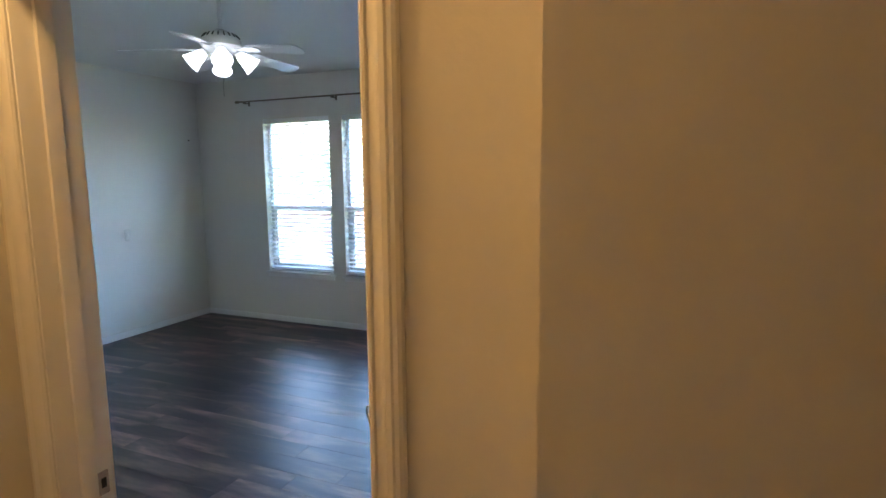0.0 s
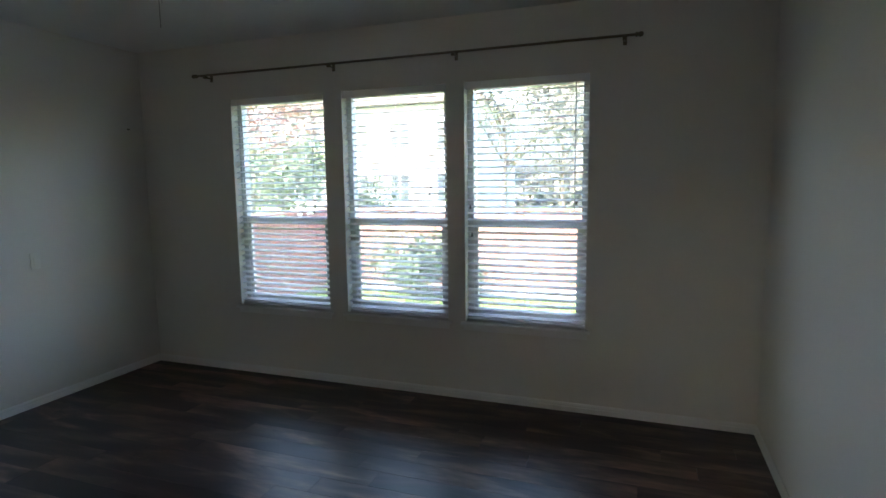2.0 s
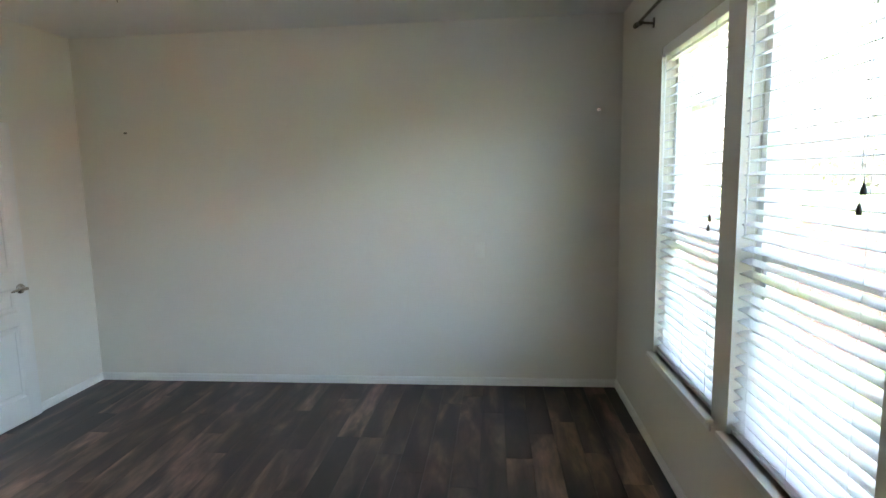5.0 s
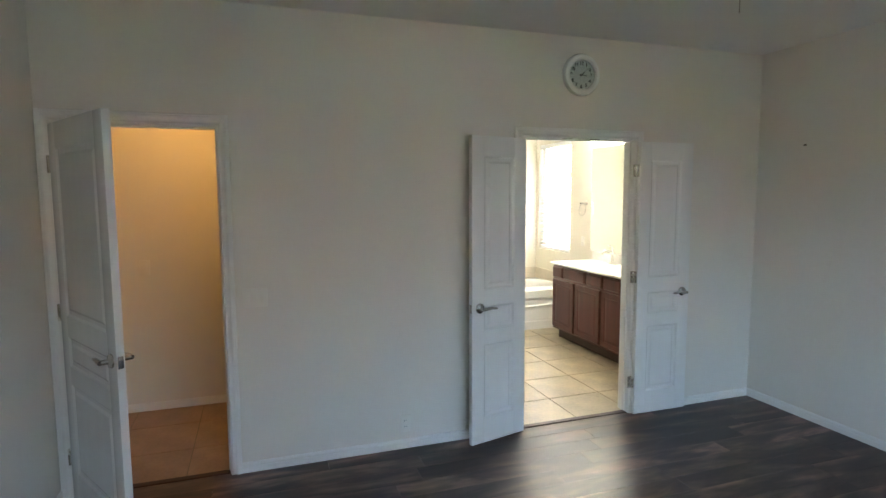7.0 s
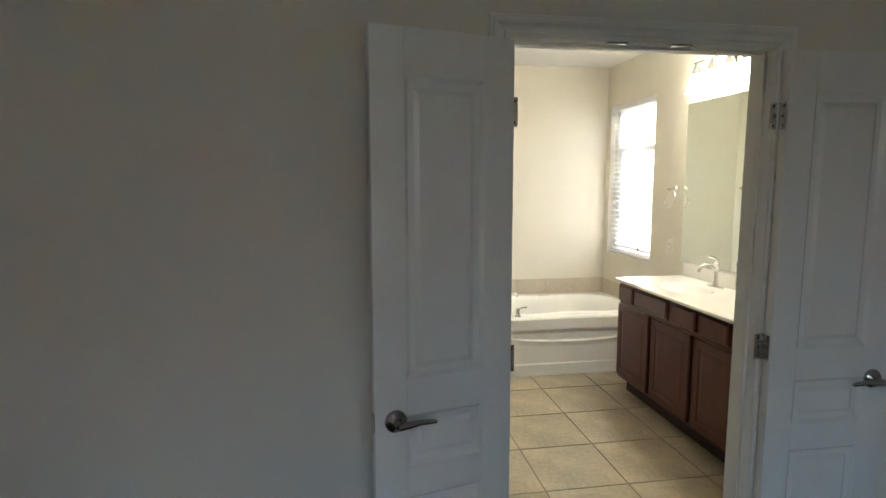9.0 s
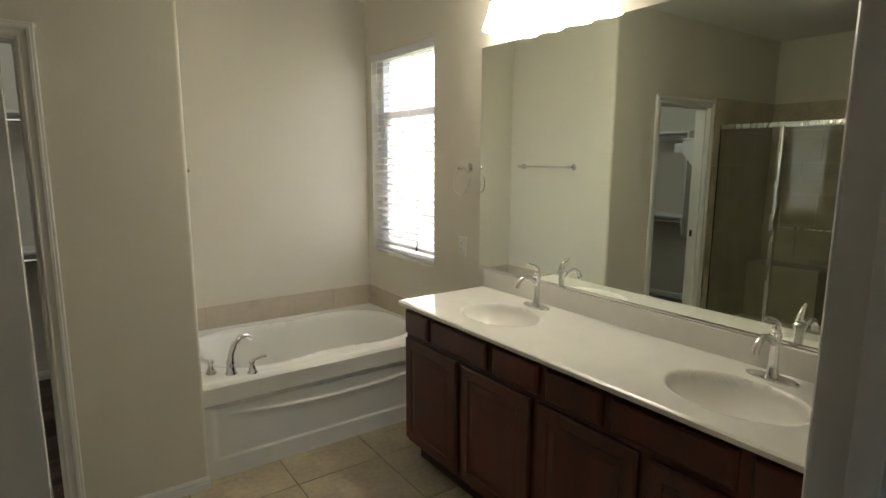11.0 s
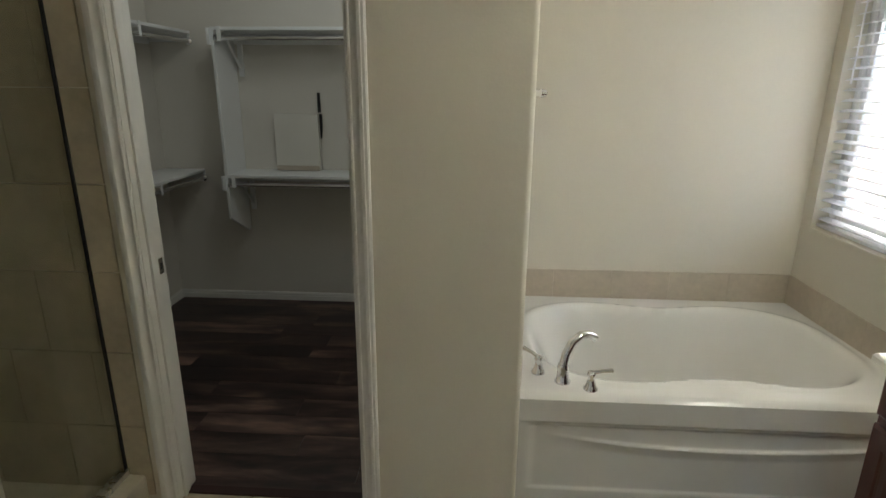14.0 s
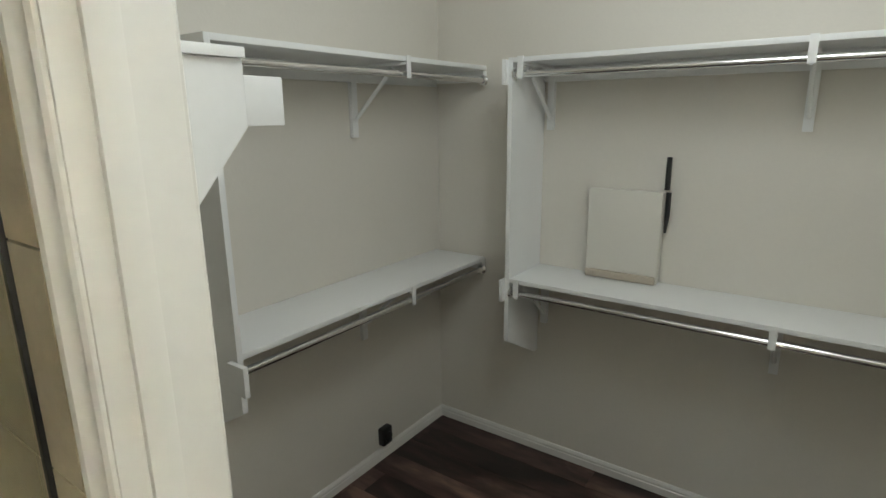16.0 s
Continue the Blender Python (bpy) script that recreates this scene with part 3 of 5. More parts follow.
def door_leaf(name, w, m, label, handles=(1, -1), hinge_at=(0.25, 1.05, 1.83), knuckle=-1, h=2.035):
    """Moulded three-panel leaf: hinge edge at x=0, free edge at x=w, y across its thickness."""
    ob = thing(name, label, "door", m)
    t = 0.0175
    s = 0.105 if w > 0.6 else 0.098
    rows = [(0.18, 0.68), (0.775, 0.935), (1.045, 1.905)]
    bm = bmesh.new()
    bm_box(bm, 0, -t, 0.012, s, t, h, 0.002)
    bm_box(bm, w - s, -t, 0.012, w, t, h, 0.002)
    z = 0.012
    for a, b in [*rows, (h, h)]:
        bm_box(bm, s, -t, z, w - s, t, a)
        z = b
    part("leaf", bm, M_DOOR, ob)
    for a, b in rows:
        bm = bmesh.new()
        rings = []
        for inset, y in ((0.0, 0.0165), (0.012, 0.008), (0.03, 0.008), (0.045, 0.0145)):
            rings.append((inset, y))
        for side in (-1, 1):
            vs = []
            for inset, y in rings:
                vs.append([bm.verts.new(q) for q in ((s + inset, side * y, a + inset), (w - s - inset, side * y, a + inset), (w - s - inset, side * y, b - inset), (s + inset, side * y, b - inset))])
            for r0, r1 in zip(vs, vs[1:]):
                for k in range(4):
                    bm.faces.new((r0[k], r0[(k + 1) % 4], r1[(k + 1) % 4], r1[k]))
            bm.faces.new(vs[-1])
        part("panel", bm, M_DOOR, ob, smooth=None)
    for side in handles:
        lever(ob, w - 0.062, side * t, 0.925, side, -1)
    part("latch_plate", box(w - 0.0005, -0.012, 0.897, w + 0.0015, 0.012, 0.953, 0.0005), M_NICKEL, ob)
    for z in hinge_at:
        bm = bmesh.new()
        bm_tube(bm, [(-0.004, knuckle * (t + 0.006), z - 0.045), (-0.004, knuckle * (t + 0.006), z + 0.045)], 0.0065, 10)
        bm_box(bm, -0.0035, knuckle * (t + 0.004) if knuckle < 0 else -t * 0.6, z - 0.044, -0.001, t * 0.6 if knuckle < 0 else t + 0.004, z + 0.044)
        bm_box(bm, -0.034, knuckle * (t + 0.003) - 0.0012, z - 0.044, -0.006, knuckle * (t + 0.003) + 0.0012, z + 0.044)
        hinge = part("hinge", bm, M_HINGE, ob, "satin nickel hinge")
        for dz in (-0.032, 0.0, 0.032):
            for px, py, turn in ((-0.0034, 0.004 * (dz == 0.0) - knuckle * 0.004, -90), (-0.022 + 0.004 * (dz == 0.0), knuckle * (t + 0.003) - 0.0012 * knuckle, 0)):
                m2 = Matrix.Translation((px, py, z + dz)) @ (Matrix.Rotation(radians(turn), 4, "Y") if turn else Matrix.Rotation(radians(90 * knuckle), 4, "X"))
                part("screw", lathe([(0.0042, 0.0), (0.0040, 0.0008), (0.0015, 0.0005)], m2, 10), M_BLACK, hinge)
    return ob


def swing(hx, hy, fx, fy):
    """Pose of a leaf whose hinge edge is at (hx, hy) and whose free edge lies towards (fx, fy)."""
    return pose(hx, hy, 0, 0, 0, math.degrees(math.atan2(fy - hy, fx - hx)))


door_leaf("door_bath_a", 0.445, swing(2.078, 0.028, 2.51, 0.135), "white moulded three-panel double-door leaf, open into bedroom", knuckle=-1)
door_leaf("door_bath_b", 0.468, swing(1.163, 0.040, 0.695, 0.043), "white moulded three-panel double-door leaf, opened flat to wall", knuckle=1)
door_leaf("door_entry", 0.775, swing(4.790, 0.014, 4.395, 0.682), "white moulded three-panel bedroom door standing half open", knuckle=-1)
door_leaf("door_toilet", 0.735, swing(2.785, -1.150, 2.06, -1.125), "white moulded panel door standing open in bathroom", knuckle=1)
for nm in ("door_bath_a", "door_bath_b", "door_entry", "door_toilet"):
    bpy.data.objects[nm]["kind"] = "structure"


# ---- windows and blinds ----
def window(name, m, w, h, label, depth=0.15, glazing=None, rail=0.425):
    """Single-hung vinyl window in an opening: x along it, y out of the room, z up from the sill; origin at its lower left inner corner."""
    ob = thing(name, label, "window", m)
    ob["kind"] = "structure"
    f, y0, y1 = 0.045, depth - 0.075, depth - 0.01
    bm = bmesh.new()
    bm_box(bm, 0, y0, 0, f, y1, h, 0.003)
    bm_box(bm, w - f, y0, 0, w, y1, h, 0.003)
    bm_box(bm, f, y0, 0, w - f, y1, f, 0.003)
    bm_box(bm, f, y0, h - f, w - f, y1, h, 0.003)
    part("window_frame", bm, M_VINYL, ob)
    mid = h * rail
    bm = bmesh.new()
    bm_box(bm, f, y0 + 0.005, mid - 0.022, w - f, y1 - 0.02, mid + 0.022, 0.003)
    bm_box(bm, f, y0 + 0.008, f, f + 0.03, y1 - 0.03, mid - 0.022, 0.003)
    bm_box(bm, w - f - 0.03, y0 + 0.008, f, w - f, y1 - 0.03, mid - 0.022, 0.003)
    bm_box(bm, f + 0.03, y0 + 0.008, f, w - f - 0.03, y1 - 0.03, f + 0.035, 0.003)
    part("sash", bm, M_VINYL, ob)
    for a, b, yy in ((f + 0.035, mid - 0.022, y0 + 0.02), (mid + 0.022, h - f, y0 + 0.04)):
        p = part("pane", box(f + 0.001, yy, a, w - f - 0.001, yy + 0.004, b), glazing or M_BEDGLASS, ob, "clear glass pane whitened for outdoor glare" if glazing else "glass pane with a milky glare veil", None)
        p.visible_shadow = glazing is not None
    return ob


def blind(name, m, w, h, tilt, label, pitch=0.0465, cord_side=0.82, lows=(0.50, 0.55)):
    """Venetian blind let right down: headrail with valance, slats, bottom rail, ladder cords, pull cord and wand."""
    ob = thing(name, label, "window blind", m)
    part("valance", box(0.004, -0.006, h - 0.055, w - 0.004, 0.004, h - 0.002, 0.002), M_BLIND, ob)
    part("headrail", box(0.008, 0.006, h - 0.045, w - 0.008, 0.052, h - 0.003, 0.001), M_BLIND, ob)
    bm = bmesh.new()
    n = 5
    prof = [(-0.0235 + 0.047 * k / n, 0.0022 * (1 - (2 * k / n - 1) ** 2)) for k in range(n + 1)]
    loop = [(y, z) for y, z in prof] + [(y, z - 0.0028) for y, z in reversed(prof)]
    bm_ring(bm, [[(x, y, z) for y, z in loop] for x in (0.009, w - 0.009)])
    me = finish(bm, "slat", M_BLIND, 30)
    z = 0.05
    while z < h - 0.06:
        share("slat", me, ob, (0, 0.029, z), (radians(tilt), 0, 0))
        z += pitch
    part("bottom_rail", box(0.009, 0.006, 0.008, w - 0.009, 0.052, 0.024, 0.003), M_BLIND, ob)
    for x in (0.12, w / 2, w - 0.12):
        for y in (0.004, 0.054):
            part("ladder_cord", tube([(x, y, 0.02), (x, y, h - 0.045)], 0.0009, 5), M_BLIND, ob)
    for dx, low in ((0.0, lows[0]), (0.012, lows[1])):
        x = w * cord_side + dx
        bm = tube([(x, -0.011, h - 0.05), (x, -0.011, h * low)], 0.0012, 6)
        part("pull_cord", bm, M_BLIND, ob)
        part("cord_tassel", lathe([(0.003, 0.03), (0.007, 0.012), (0.008, 0.0)], Matrix.Translation((x, -0.011, h * low - 0.03)), 10), M_BLACK, ob, "small dark cord tassel")
    x = w * (0.10 if cord_side > 0.5 else 0.90)
    part("wand", tube([(x, -0.012, h - 0.05), (x, -0.012, h * 0.47)], 0.004, 8), M_BLIND, ob)
    return ob


def sill(name, m, w, label="white painted window sill with an apron"):
    ob = thing(name, label, "window sill", m)
    ob["kind"] = "structure"
    part("sill_board", box(-0.03, -0.035, -0.022, w + 0.03, 0.072, 0.0, 0.006), M_TRIM, ob)
    part("apron", box(-0.012, -0.013, -0.062, w + 0.012, -0.001, -0.022, 0.003), M_TRIM, ob)
    return ob


for k, (a, b) in enumerate(BED_WINDOWS):
    base = Matrix.Translation((a, N, WZ0))
    window("window_%d" % (k + 1), base @ Matrix.Translation((0, 0, 0.002)), b - a, WZ1 - WZ0 - 0.002, "white vinyl single-hung bedroom window")
    tagged(blind("window_blind", base @ Matrix.Translation((0, 0.008, 0.001)), b - a, WZ1 - WZ0, (15, 14, 14)[k], "white two-inch slat blind lowered with open slats", cord_side=(0.87, 0.84, 0.05)[k], lows=((0.475, 0.50), (0.555, 0.585), (0.50, 0.385))[k]), group="bedroom blinds")
    sill("window_sill_%d" % (k + 1), base, b - a)
mw = Matrix.Translation((0, BW[0], BW[2])) @ Matrix.Rotation(radians(90), 4, "Z")
window("window_4", mw @ Matrix.Translation((0, 0, 0.002)), BW[1] - BW[0], BW[3] - BW[2] - 0.002, "white vinyl bathroom window with glare-whitened clear glass", glazing=M_BATHGLASS, rail=0.70)
blind("window_blind", mw @ Matrix.Translation((0, 0.012, 0.001)), BW[1] - BW[0], BW[3] - BW[2], 14, "white slat blind lowered over the bathroom window", cord_side=0.74, lows=(0.075, 0.10))
structure("window_sill_4", box(-0.075, BW[0], BW[2] - 0.018, 0.006, BW[1], BW[2] + 0.001, 0.003), M_BATHWALL, "cream drywall window sill")

# ---- curtain rod ----
rod = thing("curtain_rod", "thin bronze-brown curtain rod on four brackets", "curtain rod")
part("rod", tube([(0.70, 4.115, 2.482), (4.08, 4.115, 2.482)], 0.0085, 12), M_BRONZE, rod)
for x in (0.78, 1.93, 2.905, 4.02):
    bm = tube([(x, N - 0.002, 2.465), (x, 4.115, 2.470)], 0.006, 8)
    bm_box(bm, x - 0.012, N - 0.006, 2.44, x + 0.012, N, 2.495, 0.002)
    bm_tube(bm, [(x - 0.012, 4.115, 2.470), (x + 0.012, 4.115, 2.470)], 0.014, 10)
    part("bracket", bm, M_BRONZE, rod)
for x, s in ((0.70, -1), (4.08, 1)):
    m = Matrix.Translation((x, 4.115, 2.482)) @ Matrix.Rotation(radians(90 * s), 4, "Y")
    part("finial", lathe([(0.009, 0), (0.015, 0.006), (0.015, 0.014), (0.010, 0.018), (0.016, 0.03), (0.014, 0.045), (0.004, 0.05)], m, 14), M_BRONZE, rod)

# ---- ceiling fan ----
fan = thing("ceiling_fan", "white five-blade ceiling fan with four lit frosted shades", "ceiling fan", Matrix.Translation((2.40, 2.12, 0)))
part("canopy", lathe([(0.03, 2.985), (0.055, 3.0), (0.072, 3.03), (0.075, 3.058)], None, 28), M_FANWHITE, fan)
part("downrod", tube([(0, 0, 2.60), (0, 0, 3.0)], 0.0125, 14), M_FANWHITE, fan)
part("motor_housing", lathe([(0.02, 2.63), (0.05, 2.615), (0.10, 2.59), (0.125, 2.56), (0.128, 2.52), (0.105, 2.49), (0.07, 2.475), (0.05, 2.47)], None, 36), M_FANWHITE, fan)
bm = bmesh.new()
for k in range(20):
    a = 2 * math.pi * k / 20
    bm_tube(bm, [(0.098 * math.cos(a), 0.098 * math.sin(a), 2.596), (0.120 * math.cos(a), 0.120 * math.sin(a), 2.572)], 0.004, 6)
part("vent_slots", bm, M_GREY, fan, "dark vent slots")
part("switch_housing", lathe([(0.05, 2.475), (0.056, 2.47), (0.056, 2.455), (0.045, 2.44), (0.02, 2.43)], None, 28), M_FANWHITE, fan)
bm = bmesh.new()
outline = [(0.22, -0.050), (0.30, -0.062), (0.575, -0.070), (0.605, -0.058), (0.62, -0.02), (0.62, 0.02), (0.605, 0.058), (0.575, 0.070), (0.30, 0.062), (0.22, 0.050)]
bm_ring(bm, [[(x, y, -0.003) for x, y in outline], [(x, y, 0.003) for x, y in outline]])
blade_me = finish(bm, "blade", M_FANWHITE, None)
bm = bmesh.new()
arm = [(0.10, -0.014), (0.16, -0.016), (0.20, -0.038), (0.27, -0.042), (0.30, -0.018), (0.30, 0.018), (0.27, 0.042), (0.20, 0.038), (0.16, 0.016), (0.10, 0.014)]
bm_ring(bm, [[(x, y, -0.009) for x, y in arm], [(x, y, -0.004) for x, y in arm]])
arm_me = finish(bm, "blade_iron", M_FANWHITE, None)
for k in range(5):
    a = radians(5 + 72 * k)
    share("blade", blade_me, fan, (0, 0, 2.510), (radians(-11), radians(5), a))
    share("blade_iron", arm_me, fan, (0, 0, 2.510), (radians(-11), radians(5), a))
for k in range(4):
    a = radians(44 + 90 * k)
    d = Vector((math.cos(a), math.sin(a), 0))
    part("lamp_arm", tube([d * 0.045 + Vector((0, 0, 2.465)), d * 0.085 + Vector((0, 0, 2.49)), d * 0.10 + Vector((0, 0, 2.49))], 0.009, 10), M_FANWHITE, fan)
    axis = (d * 0.76 + Vector((0, 0, -0.65))).normalized()
    m = Matrix.Translation(d * 0.085 + Vector((0, 0, 2.495))) @ axis.to_track_quat("Z", "Y").to_matrix().to_4x4()
    part("lamp_socket", lathe([(0.016, -0.012), (0.024, 0.0), (0.026, 0.03)], m, 16), M_FANWHITE, fan)
    part("lamp_shade", lathe([(0.024, 0.025), (0.034, 0.05), (0.044, 0.085), (0.052, 0.115), (0.066, 0.150), (0.060, 0.152), (0.03, 0.12), (0.012, 0.09)], m, 24), M_FANGLOW, fan, "bell-shaped lit frosted glass shade")
part("pull_chain", tube([(0.028, -0.03, 2.44), (0.028, -0.03, 2.19)], 0.0018, 6), M_NICKEL, fan)
part("pull_chain", tube([(-0.02, 0.03, 2.44), (-0.02, 0.03, 2.30)], 0.0018, 6), M_NICKEL, fan)

# ---- wall clock ----
clock = thing("wall_clock", "round white wall clock with a pale grey dial", "clock", Matrix.Translation((1.643, 0, 2.480)) @ Matrix.Rotation(radians(-90), 4, "X") @ Matrix.Rotation(radians(180), 4, "Z"))
part("rim", lathe([(0.120, 0.001), (0.140, 0.004), (0.143, 0.022), (0.134, 0.038), (0.115, 0.042), (0.101, 0.034), (0.099, 0.018)], None, 48, cap=False), M_FANWHITE, clock)
part("dial", lathe([(0.1195, 0.002), (0.1195, 0.016), (0.001, 0.0165)], None, 48), M_FACE, clock)
for k in range(1, 13):
    a = radians(90 - 30 * k)
    cu = bpy.data.curves.new("numeral", "FONT")
    cu.body, cu.size, cu.align_x, cu.align_y, cu.extrude = str(k), 0.033, "CENTER", "CENTER", 0.0003
    cu.offset = 0.0012
    cu.materials.append(M_GREY)
    ob = new("numeral", cu)
    ob.parent = clock
    ob.location = (0.078 * math.cos(a), 0.078 * math.sin(a), 0.0178)
for nm, ang, ln, wd in (("hour_pointer", 94, 0.048, 0.0035), ("minute_pointer", 48, 0.072, 0.0025)):
    a = radians(90 - ang)
    bm = bmesh.new()
    d, s = Vector((math.cos(a), math.sin(a), 0)), Vector((-math.sin(a), math.cos(a), 0))
    q = [d * -0.014 + s * wd, d * -0.014 - s * wd, d * ln - s * wd * 0.5, d * ln + s * wd * 0.5]
    bm_ring(bm, [[v + Vector((0, 0, z)) for v in q] for z in (0.0195, 0.0208)])
    part(nm, bm, M_GREY, clock, smooth=None)
part("pointer_pin", lathe([(0.006, 0.017), (0.006, 0.0225), (0.003, 0.024)], None, 14), M_GREY, clock)
bm = lathe([(0.098, 0.0295), (0.098, 0.0305)], None, 40)
part("cover_glass", bm, M_GLASS, clock, "clear cover glass", None).visible_shadow = False


# ---- switches, outlets, nails ----
def plate(name, m, w, h, kind, label, category):
    """Cover plate facing +y at the origin: kind 'rocker' with n paddles or 'outlet'."""
    ob = thing(name, label, category, m)
    part("cover_plate", box(-w / 2, 0, -h / 2, w / 2, 0.006, h / 2, 0.0025), M_PLASTIC, ob)
    if kind == "outlet":
        for z in (-0.02, 0.02):
            part("socket", box(-0.016, 0.006, z - 0.013, 0.016, 0.0085, z + 0.013, 0.002), M_PLASTIC, ob)
            part("slot", box(-0.008, 0.0085, z - 0.004, -0.006, 0.0092, z + 0.006), M_BLACK, ob)
            part("slot", box(0.006, 0.0085, z - 0.004, 0.008, 0.0092, z + 0.006), M_BLACK, ob)
    else:
        for k in range(kind):
            x = (k - (kind - 1) / 2) * 0.046
            part("rocker", box(x - 0.0165, 0.006, -0.033, x + 0.0165, 0.0095, 0.033, 0.002), M_PLASTIC, ob)
    return ob


plate("light_switch", Matrix.Translation((3.825, 0, 1.062)), 0.142, 0.092 + 0.022, 3, "ivory three-gang rocker switch on bedroom wall", "light switch")
plate("wall_outlet", Matrix.Translation((2.92, 0, 0.165)), 0.072, 0.115, "outlet", "ivory duplex outlet low on bedroom wall", "outlet")
plate("wall_outlet", Matrix.Translation((0, 3.16, 1.065)) @ Matrix.Rotation(radians(-90), 4, "Z"), 0.072, 0.115, 1, "ivory wall plate on bedroom wall", "switch plate")
plate("wall_outlet", Matrix.Translation((0, -2.46, 1.09)) @ Matrix.Rotation(radians(-90), 4, "Z"), 0.072, 0.115, "outlet", "ivory duplex outlet beside bathroom mirror", "outlet")
plate("light_switch", Matrix.Translation((4.62, -1.28, 1.12)), 0.072, 0.115, 1, "ivory rocker switch on hall wall", "light switch")
for x, y, z, ax in ((0.006, 4.03, 2.08, "x"), (0.006, 0.40, 2.01, "x")):
    bm = tube([(0, y, z), (0.022, y, z - 0.002)], 0.004, 8)
    bm_box(bm, 0.0, y - 0.012, z - 0.008, 0.006, y + 0.012, z + 0.008, 0.002)
    single("picture_hook", bm, M_NICKEL, "small metal picture hook still fixed in bedroom wall", "hook")


# ---- bathroom: vanity ----
vanity = thing("vanity_cabinet", "cherry-stained wooden double vanity cabinet with panel doors", "vanity cabinet")
VY0, VY1 = -2.215, -0.122
bm = bmesh.new()
bm_box(bm, 0.002, VY0, 0.118, 0.545, VY1, 0.74, 0.002)
bm_box(bm, 0.525, VY0, 0.7395, 0.545, VY1, 0.866, 0.001)
bm_box(bm, 0.002, VY0, 0.7395, 0.5255, VY0 + 0.018, 0.866, 0.001)
part("body", bm, M_CHERRY, vanity)
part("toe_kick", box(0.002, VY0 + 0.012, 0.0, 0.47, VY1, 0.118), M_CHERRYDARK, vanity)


def front(name, y0, y1, z0, z1, raised):
    bm = bmesh.new()
    x = 0.546
    rings = [(0.0, 0.0), (0.0, 0.012), (0.007, 0.019)]
    if raised:
        rings += [(0.052, 0.019), (0.057, 0.0145), (0.066, 0.0145), (0.088, 0.0175)]
    else:
        rings += [(0.012, 0.021)]
    vs = [[(x + d, y0 + i, z0 + i), (x + d, y1 - i, z0 + i), (x + d, y1 - i, z1 - i), (x + d, y0 + i, z1 - i)] for i, d in rings]
    return part(name, bm_ring(bm, vs), M_CHERRY, vanity, smooth=None)


for a, b in ((-2.205, -1.765), (-1.725, -1.285), (-1.245, -0.805), (-0.765, -0.325)):
    front("cabinet_door", a, b, 0.142, 0.695, True)
for a, b in ((-2.205, -2.0), (-1.965, -1.555), (-1.515, -1.25), (-1.21, -0.95), (-0.91, -0.50), (-0.46, -0.325)):
    front("drawer_front", a, b, 0.722, 0.842, False)

# worktop with two moulded bowls
SINKS = [(0.318, -1.745), (0.318, -0.645)]
bm = bmesh.new()
nx, ny = 70, 240
X0, X1, Y0, Y1, ZT = 0.001, 0.585, -2.235, -0.1215, 0.888


def counter_z(x, y):
    z = ZT
    for cx, cy in SINKS:
        r = math.hypot((x - cx) / 0.158, (y - cy) / 0.212)
        if r < 1.03:
            u = max(0.0, min(1.0, 1.03 - r))
            z -= 0.122 * (1 - (1 - u) ** 2.6) * min(1.0, u / 0.09)
    if x > X1 - 0.012:
        z -= 0.006 * ((x - X1 + 0.012) / 0.012) ** 2
    return z


grid = [[bm.verts.new((X0 + (X1 - X0) * i / nx, Y0 + (Y1 - Y0) * j / ny, counter_z(X0 + (X1 - X0) * i / nx, Y0 + (Y1 - Y0) * j / ny))) for j in range(ny + 1)] for i in range(nx + 1)]
for i in range(nx):
    for j in range(ny):
        bm.faces.new((grid[i][j], grid[i + 1][j], grid[i + 1][j + 1], grid[i][j + 1]))
edge = [grid[i][0] for i in range(nx + 1)] + [grid[nx][j] for j in range(1, ny + 1)]
low = [bm.verts.new((v.co.x, v.co.y, 0.867)) for v in edge]
for k in range(len(edge) - 1):
    bm.faces.new((edge[k], edge[k + 1], low[k + 1], low[k]))
worktop = thing("vanity_worktop", "cream cultured-marble vanity top with two oval bowls", "vanity top")
part("worktop", bm, M_MARBLE, worktop, smooth=50)
part("backsplash", box(0.001, Y0 + 0.002, ZT - 0.001, 0.020, Y1, 0.986, 0.004), M_MARBLE, worktop)
part("sidesplash", box(0.021, -0.1405, ZT - 0.001, 0.56, Y1, 0.986, 0.004), M_MARBLE, worktop)
for cx, cy in SINKS:
    part("drain", lathe([(0.001, 0.7675), (0.02, 0.7675), (0.024, 0.770), (0.027, 0.7655)], Matrix.Translation((cx, cy, 0.0)), 20), M_CHROME, worktop, "chrome drain")


